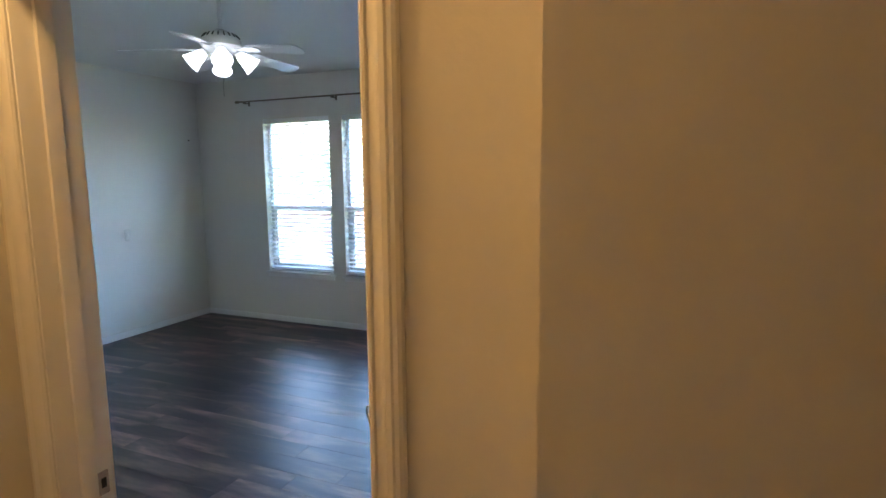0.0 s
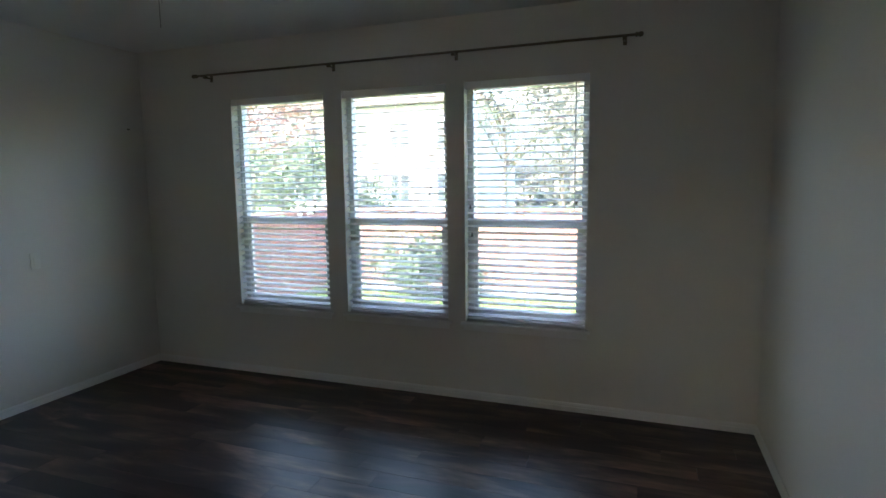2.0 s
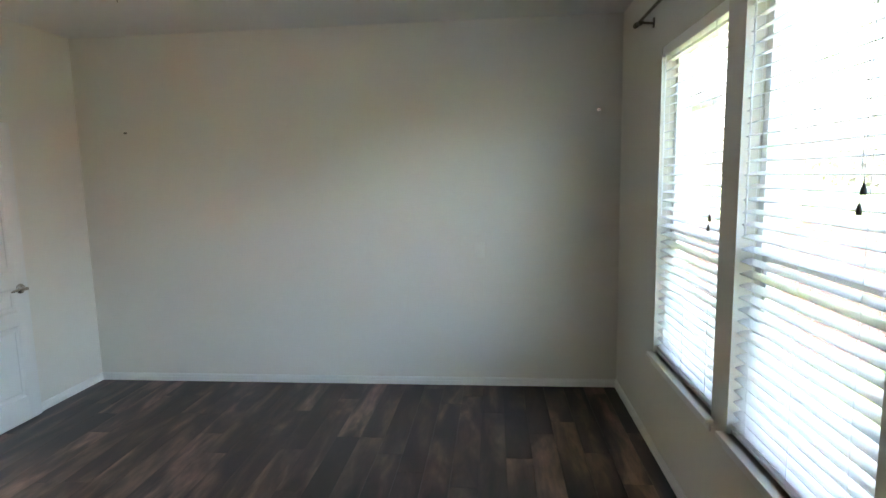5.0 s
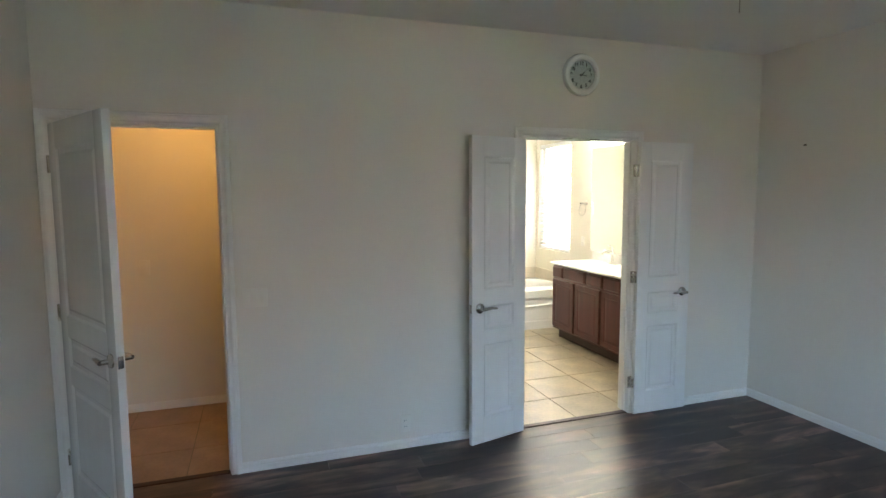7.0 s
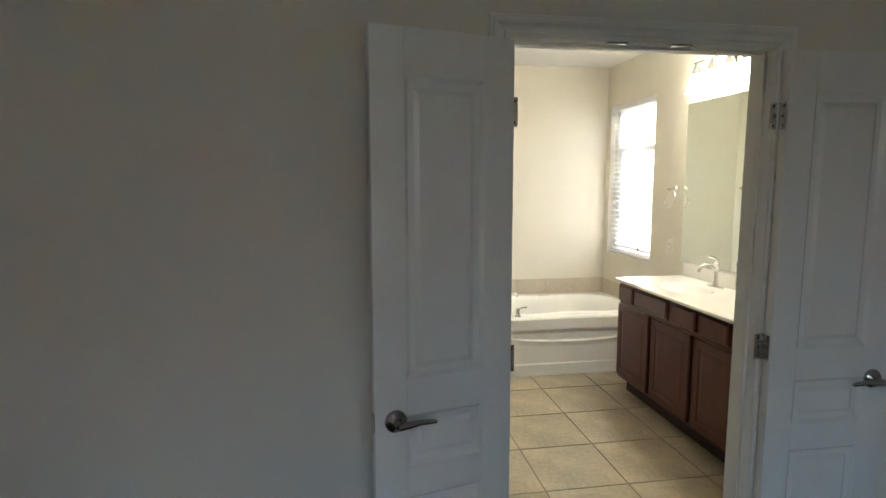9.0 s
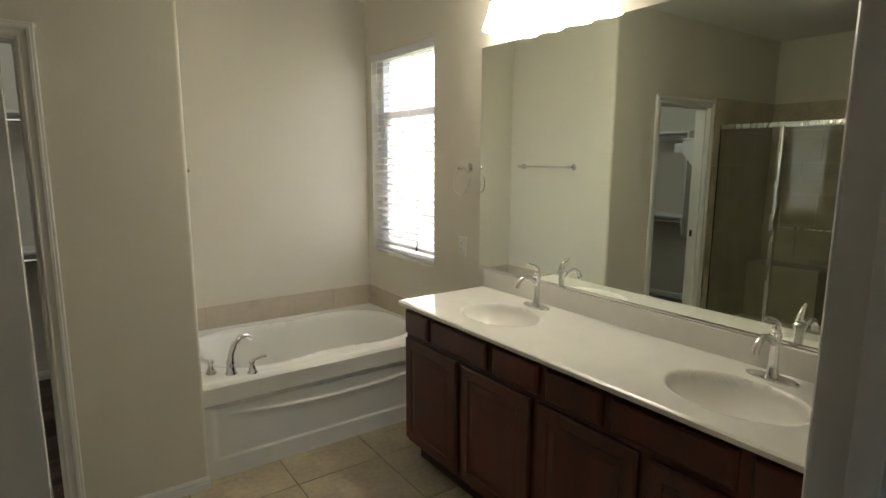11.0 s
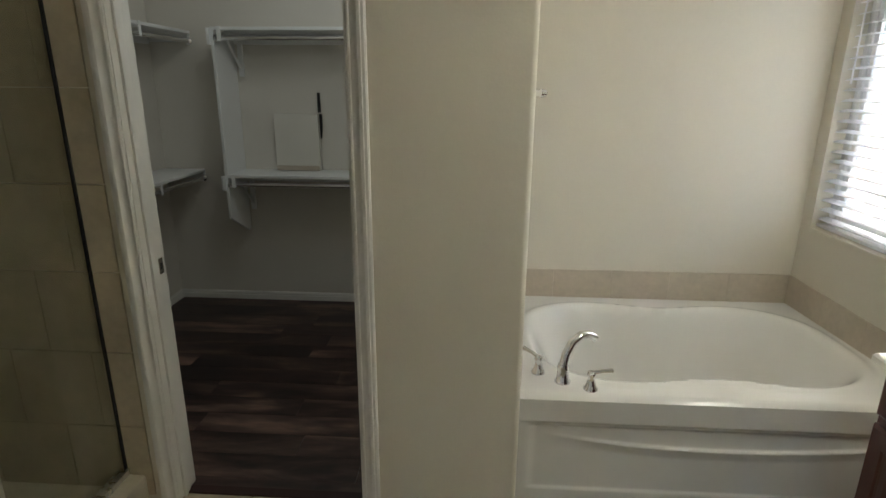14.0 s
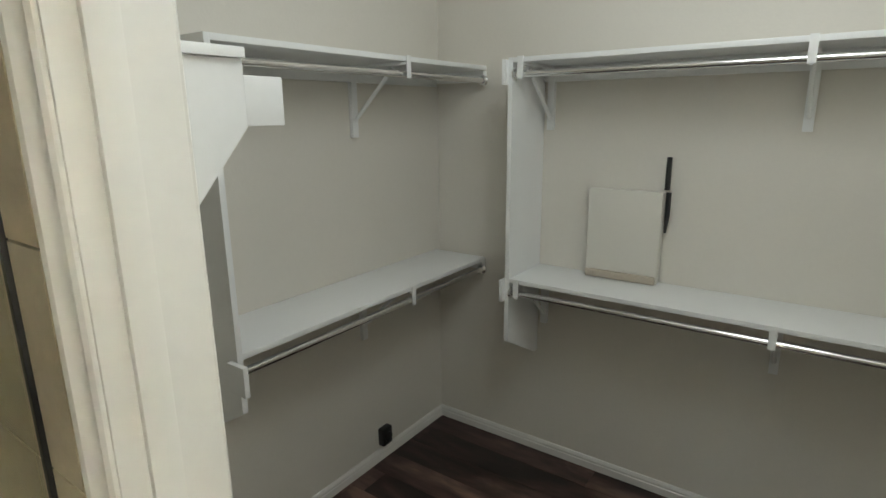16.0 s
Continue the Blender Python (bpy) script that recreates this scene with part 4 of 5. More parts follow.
def sink_faucet(y):
    ob = thing("sink_faucet", "chrome single-lever faucet standing behind vanity bowl", "faucet", Matrix.Translation((0.092, y, 0.8875)) @ Matrix.Scale(1.1, 4), "vanity faucets")
    bm = bmesh.new()
    rings = []
    for z, k in ((0.0, 1.0), (0.006, 1.0), (0.010, 0.92)):
        rings.append([(0.027 * k * math.cos(2 * math.pi * i / 28), 0.078 * k * math.sin(2 * math.pi * i / 28), z) for i in range(28)])
    part("deck_plate", bm_ring(bm, rings), M_CHROME, ob)
    part("body", lathe([(0.023, 0.010), (0.019, 0.018), (0.0145, 0.045), (0.0135, 0.10), (0.0145, 0.128), (0.018, 0.133), (0.0185, 0.145), (0.014, 0.150), (0.0145, 0.158), (0.006, 0.168)], None, 24), M_CHROME, ob)
    part("spout", tube([(0.012, 0, 0.115), (0.04, 0, 0.138), (0.075, 0, 0.146), (0.10, 0, 0.138), (0.118, 0, 0.118), (0.124, 0, 0.103)], [0.010, 0.0105, 0.0105, 0.0105, 0.0115, 0.013], 14), M_CHROME, ob)
    part("lever", tube([(-0.004, 0, 0.160), (0.0, 0, 0.176), (0.014, -0.002, 0.187), (0.038, -0.006, 0.195), (0.056, -0.009, 0.198)], [0.010, 0.0095, 0.0080, 0.0075, 0.006], 12), M_CHROME, ob)
    return ob


for cx, cy in SINKS:
    sink_faucet(cy + 0.01)

mirror = thing("vanity_mirror", "large frameless wall mirror above the vanity", "mirror")
part("mirror_glass", box(0.001, -2.292, 1.002, 0.006, -0.135, 2.205, 0.001), M_MIRROR, mirror, smooth=None)
part("mirror_channel", box(0.001, -2.294, 0.992, 0.010, -0.133, 1.0015, 0.001), M_CHROME, mirror, "thin chrome channel")

# bar light above the mirror
bar = thing("vanity_light", "nickel bar light with four lit bell shades", "wall light")
part("back_plate", box(0.0, -1.86, 2.39, 0.022, -1.74, 2.49, 0.006), M_NICKEL, bar)
part("bar", tube([(0.10, -2.10, 2.46), (0.10, -1.50, 2.46)], 0.008, 10), M_NICKEL, bar)
part("stem", tube([(0.02, -1.80, 2.44), (0.10, -1.80, 2.46)], 0.010, 10), M_NICKEL, bar)
for y in (-2.06, -1.89, -1.71, -1.54):
    m = Matrix.Translation((0.10, y, 2.46)) @ Matrix.Rotation(radians(180), 4, "X")
    part("lamp_holder", lathe([(0.010, -0.004), (0.014, 0.012), (0.032, 0.06), (0.038, 0.082), (0.036, 0.084)], m, 18), M_NICKEL, bar)
    part("lamp_shade", lathe([(0.034, 0.083), (0.046, 0.13), (0.060, 0.175), (0.074, 0.215), (0.068, 0.217), (0.04, 0.17), (0.015, 0.13)], m, 22), M_BATHGLOW, bar, "lit frosted glass bell shade")

# towel ring and towel bar
ring = thing("towel_ring", "chrome towel ring on the bathroom wall", "towel ring")
m = Matrix.Translation((0.0, -2.395, 1.557)) @ Matrix.Rotation(radians(90), 4, "Y")
part("wall_rose", lathe([(0.029, 0.0), (0.028, 0.006), (0.019, 0.013), (0.012, 0.016)], m, 22), M_CHROME, ring)
part("post", lathe([(0.012, 0.014), (0.0095, 0.022), (0.0095, 0.060), (0.014, 0.066), (0.0145, 0.076), (0.009, 0.082), (0.012, 0.090), (0.004, 0.096)], m, 20), M_CHROME, ring)
pts = [(0.052 + 0.010 * (1 - math.cos(2 * math.pi * k / 32)), -2.395 + 0.072 * math.sin(2 * math.pi * k / 32), 1.480 + 0.072 * math.cos(2 * math.pi * k / 32)) for k in range(33)]
part("ring", tube(pts, 0.0042, 10), M_CHROME, ring)
tb = thing("towel_bar", "chrome towel bar on the partition above the tub", "towel bar")
part("bar", tube([(1.425, -3.50, 1.545), (1.425, -2.92, 1.545)], 0.008, 12), M_CHROME, tb)
for y in (-3.50, -2.92):
    m = Matrix.Translation((1.485, y, 1.545)) @ Matrix.Rotation(radians(-90), 4, "Y")
    part("post", lathe([(0.026, 0.0), (0.024, 0.008), (0.012, 0.014), (0.010, 0.045), (0.016, 0.054), (0.012, 0.072), (0.004, 0.076)], m, 20), M_CHROME, tb)

# ---- bathtub ----
tub = thing("bathtub", "white acrylic drop-front bathtub set in an alcove", "bathtub")
TX0, TX1, TY0, TY1, TZ = 0.002, 1.483, -3.668, -2.602, 0.505
CXT, CYT = 0.745, -3.125
bm = bmesh.new()
nx, ny = 84, 62


def tub_z(x, y):
    u, v = (x - CXT) / 0.665, (y - CYT) / 0.445
    v *= 1.0 + 0.20 * math.exp(-((x - 0.72) / 0.24) ** 2)
    r = (abs(u) ** 3.2 + abs(v) ** 3.0) ** (1 / 3.1)
    k = max(0.0, min(1.0, (1.0 - r) / 0.42))
    z = TZ - 0.40 * (k * k * (3 - 2 * k)) ** 0.8
    if 0.97 < r < 1.07:
        z += 0.010 * math.cos((r - 1.02) / 0.05 * math.pi / 2)
    edge_d = TY1 - y
    z -= 0.03 * edge_d / 1.066
    if edge_d < 0.03:
        z -= 0.022 * (1 - edge_d / 0.03) ** 2
    return z


grid = [[bm.verts.new((TX0 + (TX1 - TX0) * i / nx, TY0 + (TY1 - TY0) * j / ny, tub_z(TX0 + (TX1 - TX0) * i / nx, TY0 + (TY1 - TY0) * j / ny))) for j in range(ny + 1)] for i in range(nx + 1)]
for i in range(nx):
    for j in range(ny):
        bm.faces.new((grid[i][j], grid[i + 1][j], grid[i + 1][j + 1], grid[i][j + 1]))
part("basin", bm, M_TUB, tub, smooth=60)
bm = bmesh.new()
nz = 100
rows = []
for k in range(nz + 1):
    z = (TZ - 0.022) * (1 - k / nz)
    row = []
    for i in range(129):
        x = TX0 + (TX1 - TX0) * i / 128
        u = i / 128
        y = TY1
        if z < 0.392:
            y -= 0.007 * min(1.0, (0.392 - z) / 0.006)
            inside = max(0.0, min(1.0, (0.972 - u) / 0.012, (u - 0.02) / 0.012, (0.376 - z) / 0.006, (z - 0.098) / 0.006))
            y -= 0.009 * inside
            arc = 0.288 + 0.060 * (2 * u - 1) ** 2
            d = z - arc
            fade = max(0.0, min(1.0, (u - 0.03) * 7, (0.93 - u) * 5))
            if inside > 0.9 and -0.045 < d < 0.008:
                y += 0.012 * fade * (1 - d / 0.008 if d > 0 else (1 + d / 0.045) ** 1.3)
        row.append(bm.verts.new((x, y, z)))
    rows.append(row)
for a, b in zip(rows, rows[1:]):
    for i in range(128):
        bm.faces.new((a[i], a[i + 1], b[i + 1], b[i]))
part("apron", bm, M_TUB, tub, smooth=70)
part("overflow", lathe([(0.001, 0.0), (0.035, 0.0), (0.035, 0.006), (0.028, 0.010), (0.001, 0.011)], Matrix.Translation((1.33, -3.12, 0.36)) @ Matrix.Rotation(radians(-70), 4, "Y"), 20), M_CHROME, tub, "chrome overflow plate")

tf = thing("tub_faucet", "chrome three-piece tub faucet on the tub deck", "faucet")
bz = TZ - 0.002
d = Vector((-0.85, -0.52, 0)).normalized()
b0 = Vector((1.318, -2.70, bz))
bm = lathe([(0.030, 0.0), (0.030, 0.006), (0.024, 0.016), (0.021, 0.05), (0.023, 0.06), (0.020, 0.075)], Matrix.Translation(b0), 22)
bm_tube(bm, [b0 + Vector((0, 0, 0.06)), b0 + d * 0.008 + Vector((0, 0, 0.11)), b0 + d * 0.035 + Vector((0, 0, 0.155)), b0 + d * 0.075 + Vector((0, 0, 0.175)), b0 + d * 0.115 + Vector((0, 0, 0.170)), b0 + d * 0.145 + Vector((0, 0, 0.150))], [0.018, 0.017, 0.0165, 0.016, 0.0155, 0.0165], 16)
part("spout", bm, M_CHROME, tf, smooth=60)
for hx, hy, lx, ly in ((1.402, -2.765, 0.055, -0.05), (1.222, -2.655, -0.075, 0.0)):
    m = Matrix.Translation((hx, hy, bz))
    bm = lathe([(0.027, 0.0), (0.027, 0.005), (0.020, 0.014), (0.014, 0.035), (0.013, 0.05), (0.017, 0.058), (0.015, 0.07), (0.004, 0.075)], m, 20)
    bm_tube(bm, [(hx, hy, bz + 0.064), (hx + lx * 0.5, hy + ly * 0.5, bz + 0.074), (hx + lx, hy + ly, bz + 0.078)], [0.008, 0.007, 0.009], 12)
    part("valve_handle", bm, M_CHROME, tf, smooth=60)

# tile border round the tub
for nm, ax, p, s, a, b in (("trim_tile_band_s", "x", -3.67, 1, 0.011, 1.474), ("trim_tile_band_w", "y", 0.0, 1, -3.67, -2.56), ("trim_tile_band_e", "y", 1.485, -1, -3.67, -2.66)):
    ob = thing(nm, "tan stone-look tile border above the tub", "tile border")
    ob["kind"] = "structure"
    g, L = 0.0008, 0.305
    x = a
    while x < b - 0.01:
        e = min(x + L, b)
        if ax == "x":
            bm = box(x + g, p, 0.466, e - g, p + s * 0.010, 0.630, 0.0015)
        else:
            bm = box(p, x + g, 0.466, p + s * 0.010, e - g, 0.630, 0.0015)
        part("tile", bm, M_BAND, ob, smooth=None)
        x = e

# ---- shower ----
SX, SY0, SY1 = 2.98, -2.548, -1.42
sh = thing("shower_enclosure", "framed glass shower enclosure with a sliding panel", "shower enclosure")
part("threshold", box(2.90, SY0, 0.0, 3.02, SY1, 0.125, 0.012), M_SHGROUT, sh, "tan tiled shower kerb")
part("header", box(2.962, SY0, 1.875, 3.0, SY1, 1.915, 0.004), M_ALU, sh)
part("track", box(2.962, SY0, 0.126, 3.0, SY1, 0.150, 0.004), M_ALU, sh)
for y, d in ((-2.045, 0.032), (SY1 - 0.025, 0.025)):
    part("post", box(2.965, y, 0.150, 2.997, y + d, 1.875, 0.003), M_ALU, sh)
part("edge_seal", box(2.970, SY0, 0.150, 2.981, SY0 + 0.009, 1.875, 0.001), M_BLACK, sh, "black rubber seal")
for a, b, x in ((SY0 + 0.010, -2.046, 2.985), (-2.012, SY1 - 0.026, 2.975)):
    p = part("glass_panel", box(x - 0.003, a, 0.151, x + 0.003, b, 1.874), M_SHGLASS, sh, "clear glass panel", None)
    p.visible_shadow = False
part("pull_handle", tube([(2.965, -1.50, 0.95), (2.93, -1.50, 0.95), (2.93, -1.50, 1.15), (2.965, -1.50, 1.15)], 0.007, 10), M_ALU, sh)
part("latch_block", box(2.944, -2.048, 1.02, 2.9645, -2.010, 1.16, 0.004), M_ALU, sh)
part("towel_rail", tube([(3.012, -2.0, 1.05), (3.012, -1.46, 1.05)], 0.006, 10), M_ALU, sh)
structure("floor_shower", box(3.02, -2.555, -0.004, 3.95, -1.41, 0.06), M_SHGROUT, "tan shower floor")
bench = single("shower_bench", box(3.66, -2.542, 0.06, 3.937, -1.9, 0.60, 0.01), M_SHOWER, "tan tiled corner seat in the shower", "shower bench")


def tile_sheet(name, axis, p, side, a0, a1, z0, z1, ta, tz, off, material, label, skip=None):
    ob = thing(name, label, "wall tiles")
    ob["kind"] = "structure"
    g, d = 0.0018, 0.009
    z, r = z0, 0
    while z < z1 - 0.01:
        zt = min(z + tz, z1)
        a = a0 - off * (r % 2)
        while a < a1 - 0.01:
            b = a + ta
            lo, hi = max(a, a0), min(b, a1)
            if hi - lo > 0.015:
                if axis == "x":
                    bm = box(lo + g, p, z + g, hi - g, p + side * d, zt - g, 0.001)
                else:
                    bm = box(p, lo + g, z + g, p + side * d, hi - g, zt - g, 0.001)
                part("tile", bm, material, ob, smooth=None)
            a = b
        z, r = zt, r + 1
    return ob


tile_sheet("wall_tiles_shower_s", "x", -2.555, 1, 2.875, 3.94, 0.03, 2.15, 0.305, 0.305, 0.15, M_SHOWER, "tan square tiles on shower wall")
tile_sheet("wall_tiles_shower_e", "y", 3.95, -1, -2.545, -1.42, 0.06, 2.15, 0.305, 0.305, 0.15, M_SHOWER, "tan square tiles on shower wall")
tile_sheet("wall_tiles_shower_n", "x", -1.41, -1, 3.0, 3.94, 0.06, 2.15, 0.305, 0.305, 0.15, M_SHOWER, "tan square tiles on shower wall")

# ---- closet ----
SD = 0.305
up_z, lo_z, th = 1.890, 0.974, 0.019


def shelf_unit_south():
    ob = thing("closet_shelves", "white two-tier closet shelves with chrome hanging rods", "closet shelving")
    y0, y1 = -4.679, -4.679 + SD
    x0, x1 = 1.602, 3.318
    for z in (up_z, lo_z):
        part("shelf", box(x0, y0, z, x1 - 0.019, y1, z + th, 0.0015), M_SHELF, ob)
        part("cleat", box(x0, y0, z - 0.065, x1 - 0.019, y0 + 0.018, z - 0.001, 0.001), M_SHELF, ob)
        part("hanging_rod", tube([(x0, y1 - 0.015, z - 0.046), (x1 - 0.02, y1 - 0.015, z - 0.046)], 0.0135, 14), M_CHROME, ob, "chrome rod")
        part("rod_plate", box(x1, y1 - 0.062, z - 0.085, x1 + 0.018, y1 + 0.022, z + 0.012, 0.002), M_SHELF, ob)
        part("rod_flange", lathe([(0.024, 0), (0.024, 0.006), (0.016, 0.012)], Matrix.Translation((x1 - 0.019, y1 - 0.015, z - 0.046)) @ Matrix.Rotation(radians(-90), 4, "Y"), 16), M_CHROME, ob)
        for xb in (2.295, 3.262):
            bm = bmesh.new()
            bm_box(bm, xb - 0.011, y0 + 0.018, z - 0.012, xb + 0.011, y1 + 0.008, z - 0.001)
            bm_box(bm, xb - 0.016, y0, z - 0.27, xb + 0.016, y0 + 0.019, z - 0.001)
            bm_tube(bm, [(xb, y0 + 0.018, z - 0.22), (xb, y1 - 0.07, z - 0.02)], 0.008, 8)
            bm_box(bm, xb - 0.012, y1 + 0.0005, z - 0.062, xb + 0.012, y1 + 0.009, z + 0.022)
            bm_tube(bm, [(xb, y1 + 0.004, z - 0.06), (xb, y1 - 0.013, z - 0.062)], 0.007, 8)
            part("bracket", bm, M_SHELF, ob, "white steel bracket")
    bm = bmesh.new()
    prof = [(y0, 0.55), (y0 + 0.03, 0.55), (y1, 0.70), (y1, up_z + th), (y0, up_z + th)]
    bm_ring(bm, [[(x, y, z) for y, z in prof] for x in (x1 - 0.019, x1)])
    part("side_panel", bm, M_SHELF, ob, smooth=None)
    return ob


def shelf_unit_east():
    ob = thing("closet_shelves", "white two-tier closet shelves on the side wall", "closet shelving")
    x1, x0 = 3.889, 3.889 - SD
    ya, yb = -4.645, -3.235
    for z, end in ((up_z, -3.235), (lo_z, yb)):
        part("shelf", box(x0, ya, z, x1, end, z + th, 0.0015), M_SHELF, ob)
        part("cleat", box(x1 - 0.018, ya, z - 0.065, x1, end, z - 0.001, 0.001), M_SHELF, ob)
        part("hanging_rod", tube([(x0 + 0.015, ya, z - 0.046), (x0 + 0.015, end, z - 0.046)], 0.0135, 14), M_CHROME, ob, "chrome rod")
        part("end_cleat", box(x0 + 0.02, ya - 0.034, z - 0.05, x1, ya - 0.001, z - 0.001, 0.001), M_SHELF, ob)
        part("rod_flange", lathe([(0.024, 0), (0.024, 0.006), (0.016, 0.012)], Matrix.Translation((x0 + 0.015, ya, z - 0.046)) @ Matrix.Rotation(radians(-90), 4, "X"), 16), M_CHROME, ob)
        for yy in (-4.06,):
            bm = bmesh.new()
            bm_box(bm, x0 - 0.008, yy - 0.011, z - 0.012, x1 - 0.018, yy + 0.011, z - 0.001)
            bm_box(bm, x1 - 0.019, yy - 0.016, z - 0.29, x1, yy + 0.016, z - 0.001)
            bm_tube(bm, [(x1 - 0.018, yy, z - 0.22), (x0 + 0.07, yy, z - 0.02)], 0.008, 8)
            bm_box(bm, x0 - 0.009, yy - 0.012, z - 0.062, x0 - 0.0065, yy + 0.012, z + 0.022)
            part("bracket", bm, M_SHELF, ob, "white steel bracket")
    bm = bmesh.new()
    prof = [(x1, 0.62), (x0 + 0.03, 0.78), (x0, 0.80), (x0, up_z + th), (x1, up_z + th)]
    bm_ring(bm, [[(x, y, z) for x, z in prof] for y in (yb, yb + 0.019)])
    part("side_panel", bm, M_SHELF, ob, smooth=None)
    part("rod_plate", box(x0 - 0.050, yb + 0.019, lo_z - 0.099, x0 + 0.030, yb + 0.037, lo_z - 0.002, 0.002), M_SHELF, ob)
    return ob


def shelf_unit_north():
    """Short shelf on the doorway wall, its cut-out end board facing the door."""
    ob = thing("closet_shelves", "white closet shelf with a notched end board beside doorway", "closet shelving")
    y0, y1, x0, x1, z = -2.676, -2.981, 3.10, 3.56, 1.795
    bm = bmesh.new()
    prof = [(y0, 1.34), (y0 - 0.02, 1.34), (y1, 1.672), (y1, z - 0.001), (y0, z - 0.001)]
    bm_ring(bm, [[(x, y, q) for y, q in prof] for x in (x0, x0 + 0.019)])
    part("end_board", bm, M_SHELF, ob, smooth=None)
    part("rod_plate", box(x0 + 0.0005, y1 - 0.088, 1.674, x0 + 0.0185, y1 - 0.0005, 1.766, 0.002), M_SHELF, ob)
    part("shelf", box(x0 - 0.012, y1, z, x1, y0, z + th, 0.0015), M_SHELF, ob)
    part("hanging_rod", tube([(x0 + 0.018, y1 - 0.05, 1.72), (x1, y1 - 0.05, 1.72)], 0.0135, 14), M_CHROME, ob, "chrome rod")
    part("cleat", box(x0 + 0.02, y0 - 0.018, z - 0.07, x1, y0, z - 0.001, 0.001), M_SHELF, ob)
    return ob


shelf_unit_south()
shelf_unit_east()
shelf_unit_north()

bx = thing("network_box", "flat white plastic box leaning on wall, black antenna", "network box", Matrix.Translation((2.745, -4.655, lo_z + th + 0.001)))
part("case", box(0, -0.012, 0, 0.305, 0.035, 0.385, 0.006), M_PLASTIC, bx)
part("base_strip", box(0.004, 0.0355, 0.002, 0.301, 0.05, 0.034, 0.003), M_STUCCO, bx, "beige lower edge")
part("antenna", tube([(-0.012, 0.01, 0.22), (-0.016, 0.01, 0.29), (-0.016, 0.01, 0.385)], [0.005, 0.010, 0.010], 10), M_BLACK, bx, "black antenna")
part("antenna_tip", tube([(-0.008, 0.01, 0.395), (-0.008, 0.01, 0.525)], [0.011, 0.010], 10), M_BLACK, bx)
bo = thing("wall_outlet", "black box-shaped plug cover low on closet wall", "outlet cover", Matrix.Translation((3.889, -4.165, 0.135)) @ Matrix.Rotation(radians(-90), 4, "Y"))
part("cover", box(-0.046, -0.034, 0.003, 0.046, 0.034, 0.040, 0.008), M_BLACK, bo)
part("plug", lathe([(0.024, 0.0395), (0.024, 0.048), (0.019, 0.052), (0.001, 0.053)], None, 18), M_GREY, bo)
part("wall_ring", lathe([(0.05, 0.0), (0.05, 0.003), (0.043, 0.004)], None, 22), M_PLASTIC, bo)

# ---- living room beyond the hall ----
fan2 = thing("ceiling_fan", "dark-bladed living room ceiling fan with a lit bowl", "ceiling fan", Matrix.Translation((6.0, -2.55, 0)))
part("downrod", tube([(0, 0, 2.62), (0, 0, 2.739)], 0.012, 10), M_BRONZE, fan2)
part("motor_housing", lathe([(0.04, 2.64), (0.11, 2.62), (0.11, 2.57), (0.06, 2.55)], None, 24), M_BRONZE, fan2)
part("lamp_bowl", lathe([(0.06, 2.548), (0.11, 2.52), (0.10, 2.47), (0.05, 2.44), (0.001, 2.435)], None, 24), M_FANGLOW, fan2, "lit frosted bowl")
for k in range(5):
    a = radians(20 + 72 * k)
    bm = bmesh.new()
    bm_ring(bm, [[(x, y, z) for x, y in outline] for z in (2.592, 2.598)])
    ob = part("blade", bm, M_CHERRYDARK, fan2)
    ob.rotation_euler = (0, 0, a)
sofa = thing("sofa", "dark brown cloth sofa in the living room", "sofa", Matrix.Translation((6.9, -5.2, 0)))
part("base", box(-0.9, -0.4, 0.06, 0.9, 0.4, 0.42, 0.04), M_HALLDARK, sofa)
part("backrest", box(-0.9, -0.42, 0.40, 0.9, -0.2, 0.85, 0.06), M_HALLDARK, sofa)
part("armrest", box(-1.08, -0.42, 0.06, -0.91, 0.4, 0.62, 0.05), M_HALLDARK, sofa)
part("armrest", box(0.91, -0.42, 0.06, 1.08, 0.4, 0.62, 0.05), M_HALLDARK, sofa)
for x in (-0.98, 0.98):
    for y in (-0.36, 0.34):
        part("foot", lathe([(0.02, 0.0), (0.03, 0.058)], Matrix.Translation((x, y, 0.0)), 10), M_CHERRYDARK, sofa)

# ---- outdoors ----
GZ = -0.35
structure("ground", box(-400, -400, GZ - 0.2, 400, 400, GZ), M_GRASS, "mown green lawn")
bm = bmesh.new()
rnd = random.Random(4)
for k in range(16000):
    x, y = rnd.uniform(-1.3, 8.5), rnd.uniform(4.8, 9.4)
    h, a = rnd.uniform(0.03, 0.085), rnd.uniform(0, math.pi)
    c, s = math.cos(a) * 0.006, math.sin(a) * 0.006
    v = [bm.verts.new(q) for q in ((x - c, y - s, GZ - 0.003), (x + c, y + s, GZ - 0.003), (x + rnd.uniform(-0.03, 0.03), y + rnd.uniform(-0.03, 0.03), GZ + h))]
    bm.faces.new(v)
me = bpy.data.meshes.new("grass")
bm.to_mesh(me)
bm.free()
me.materials.append(M_BLADE)
tagged(new("grass", me), "short green lawn grass", "grass", "", "stuff")
structure("ground_gravel_border", box(-1.4, 9.45, GZ - 0.02, 12.0, 10.05, GZ + 0.05, 0.01), M_GRAVEL, "pale gravel border along the fence")


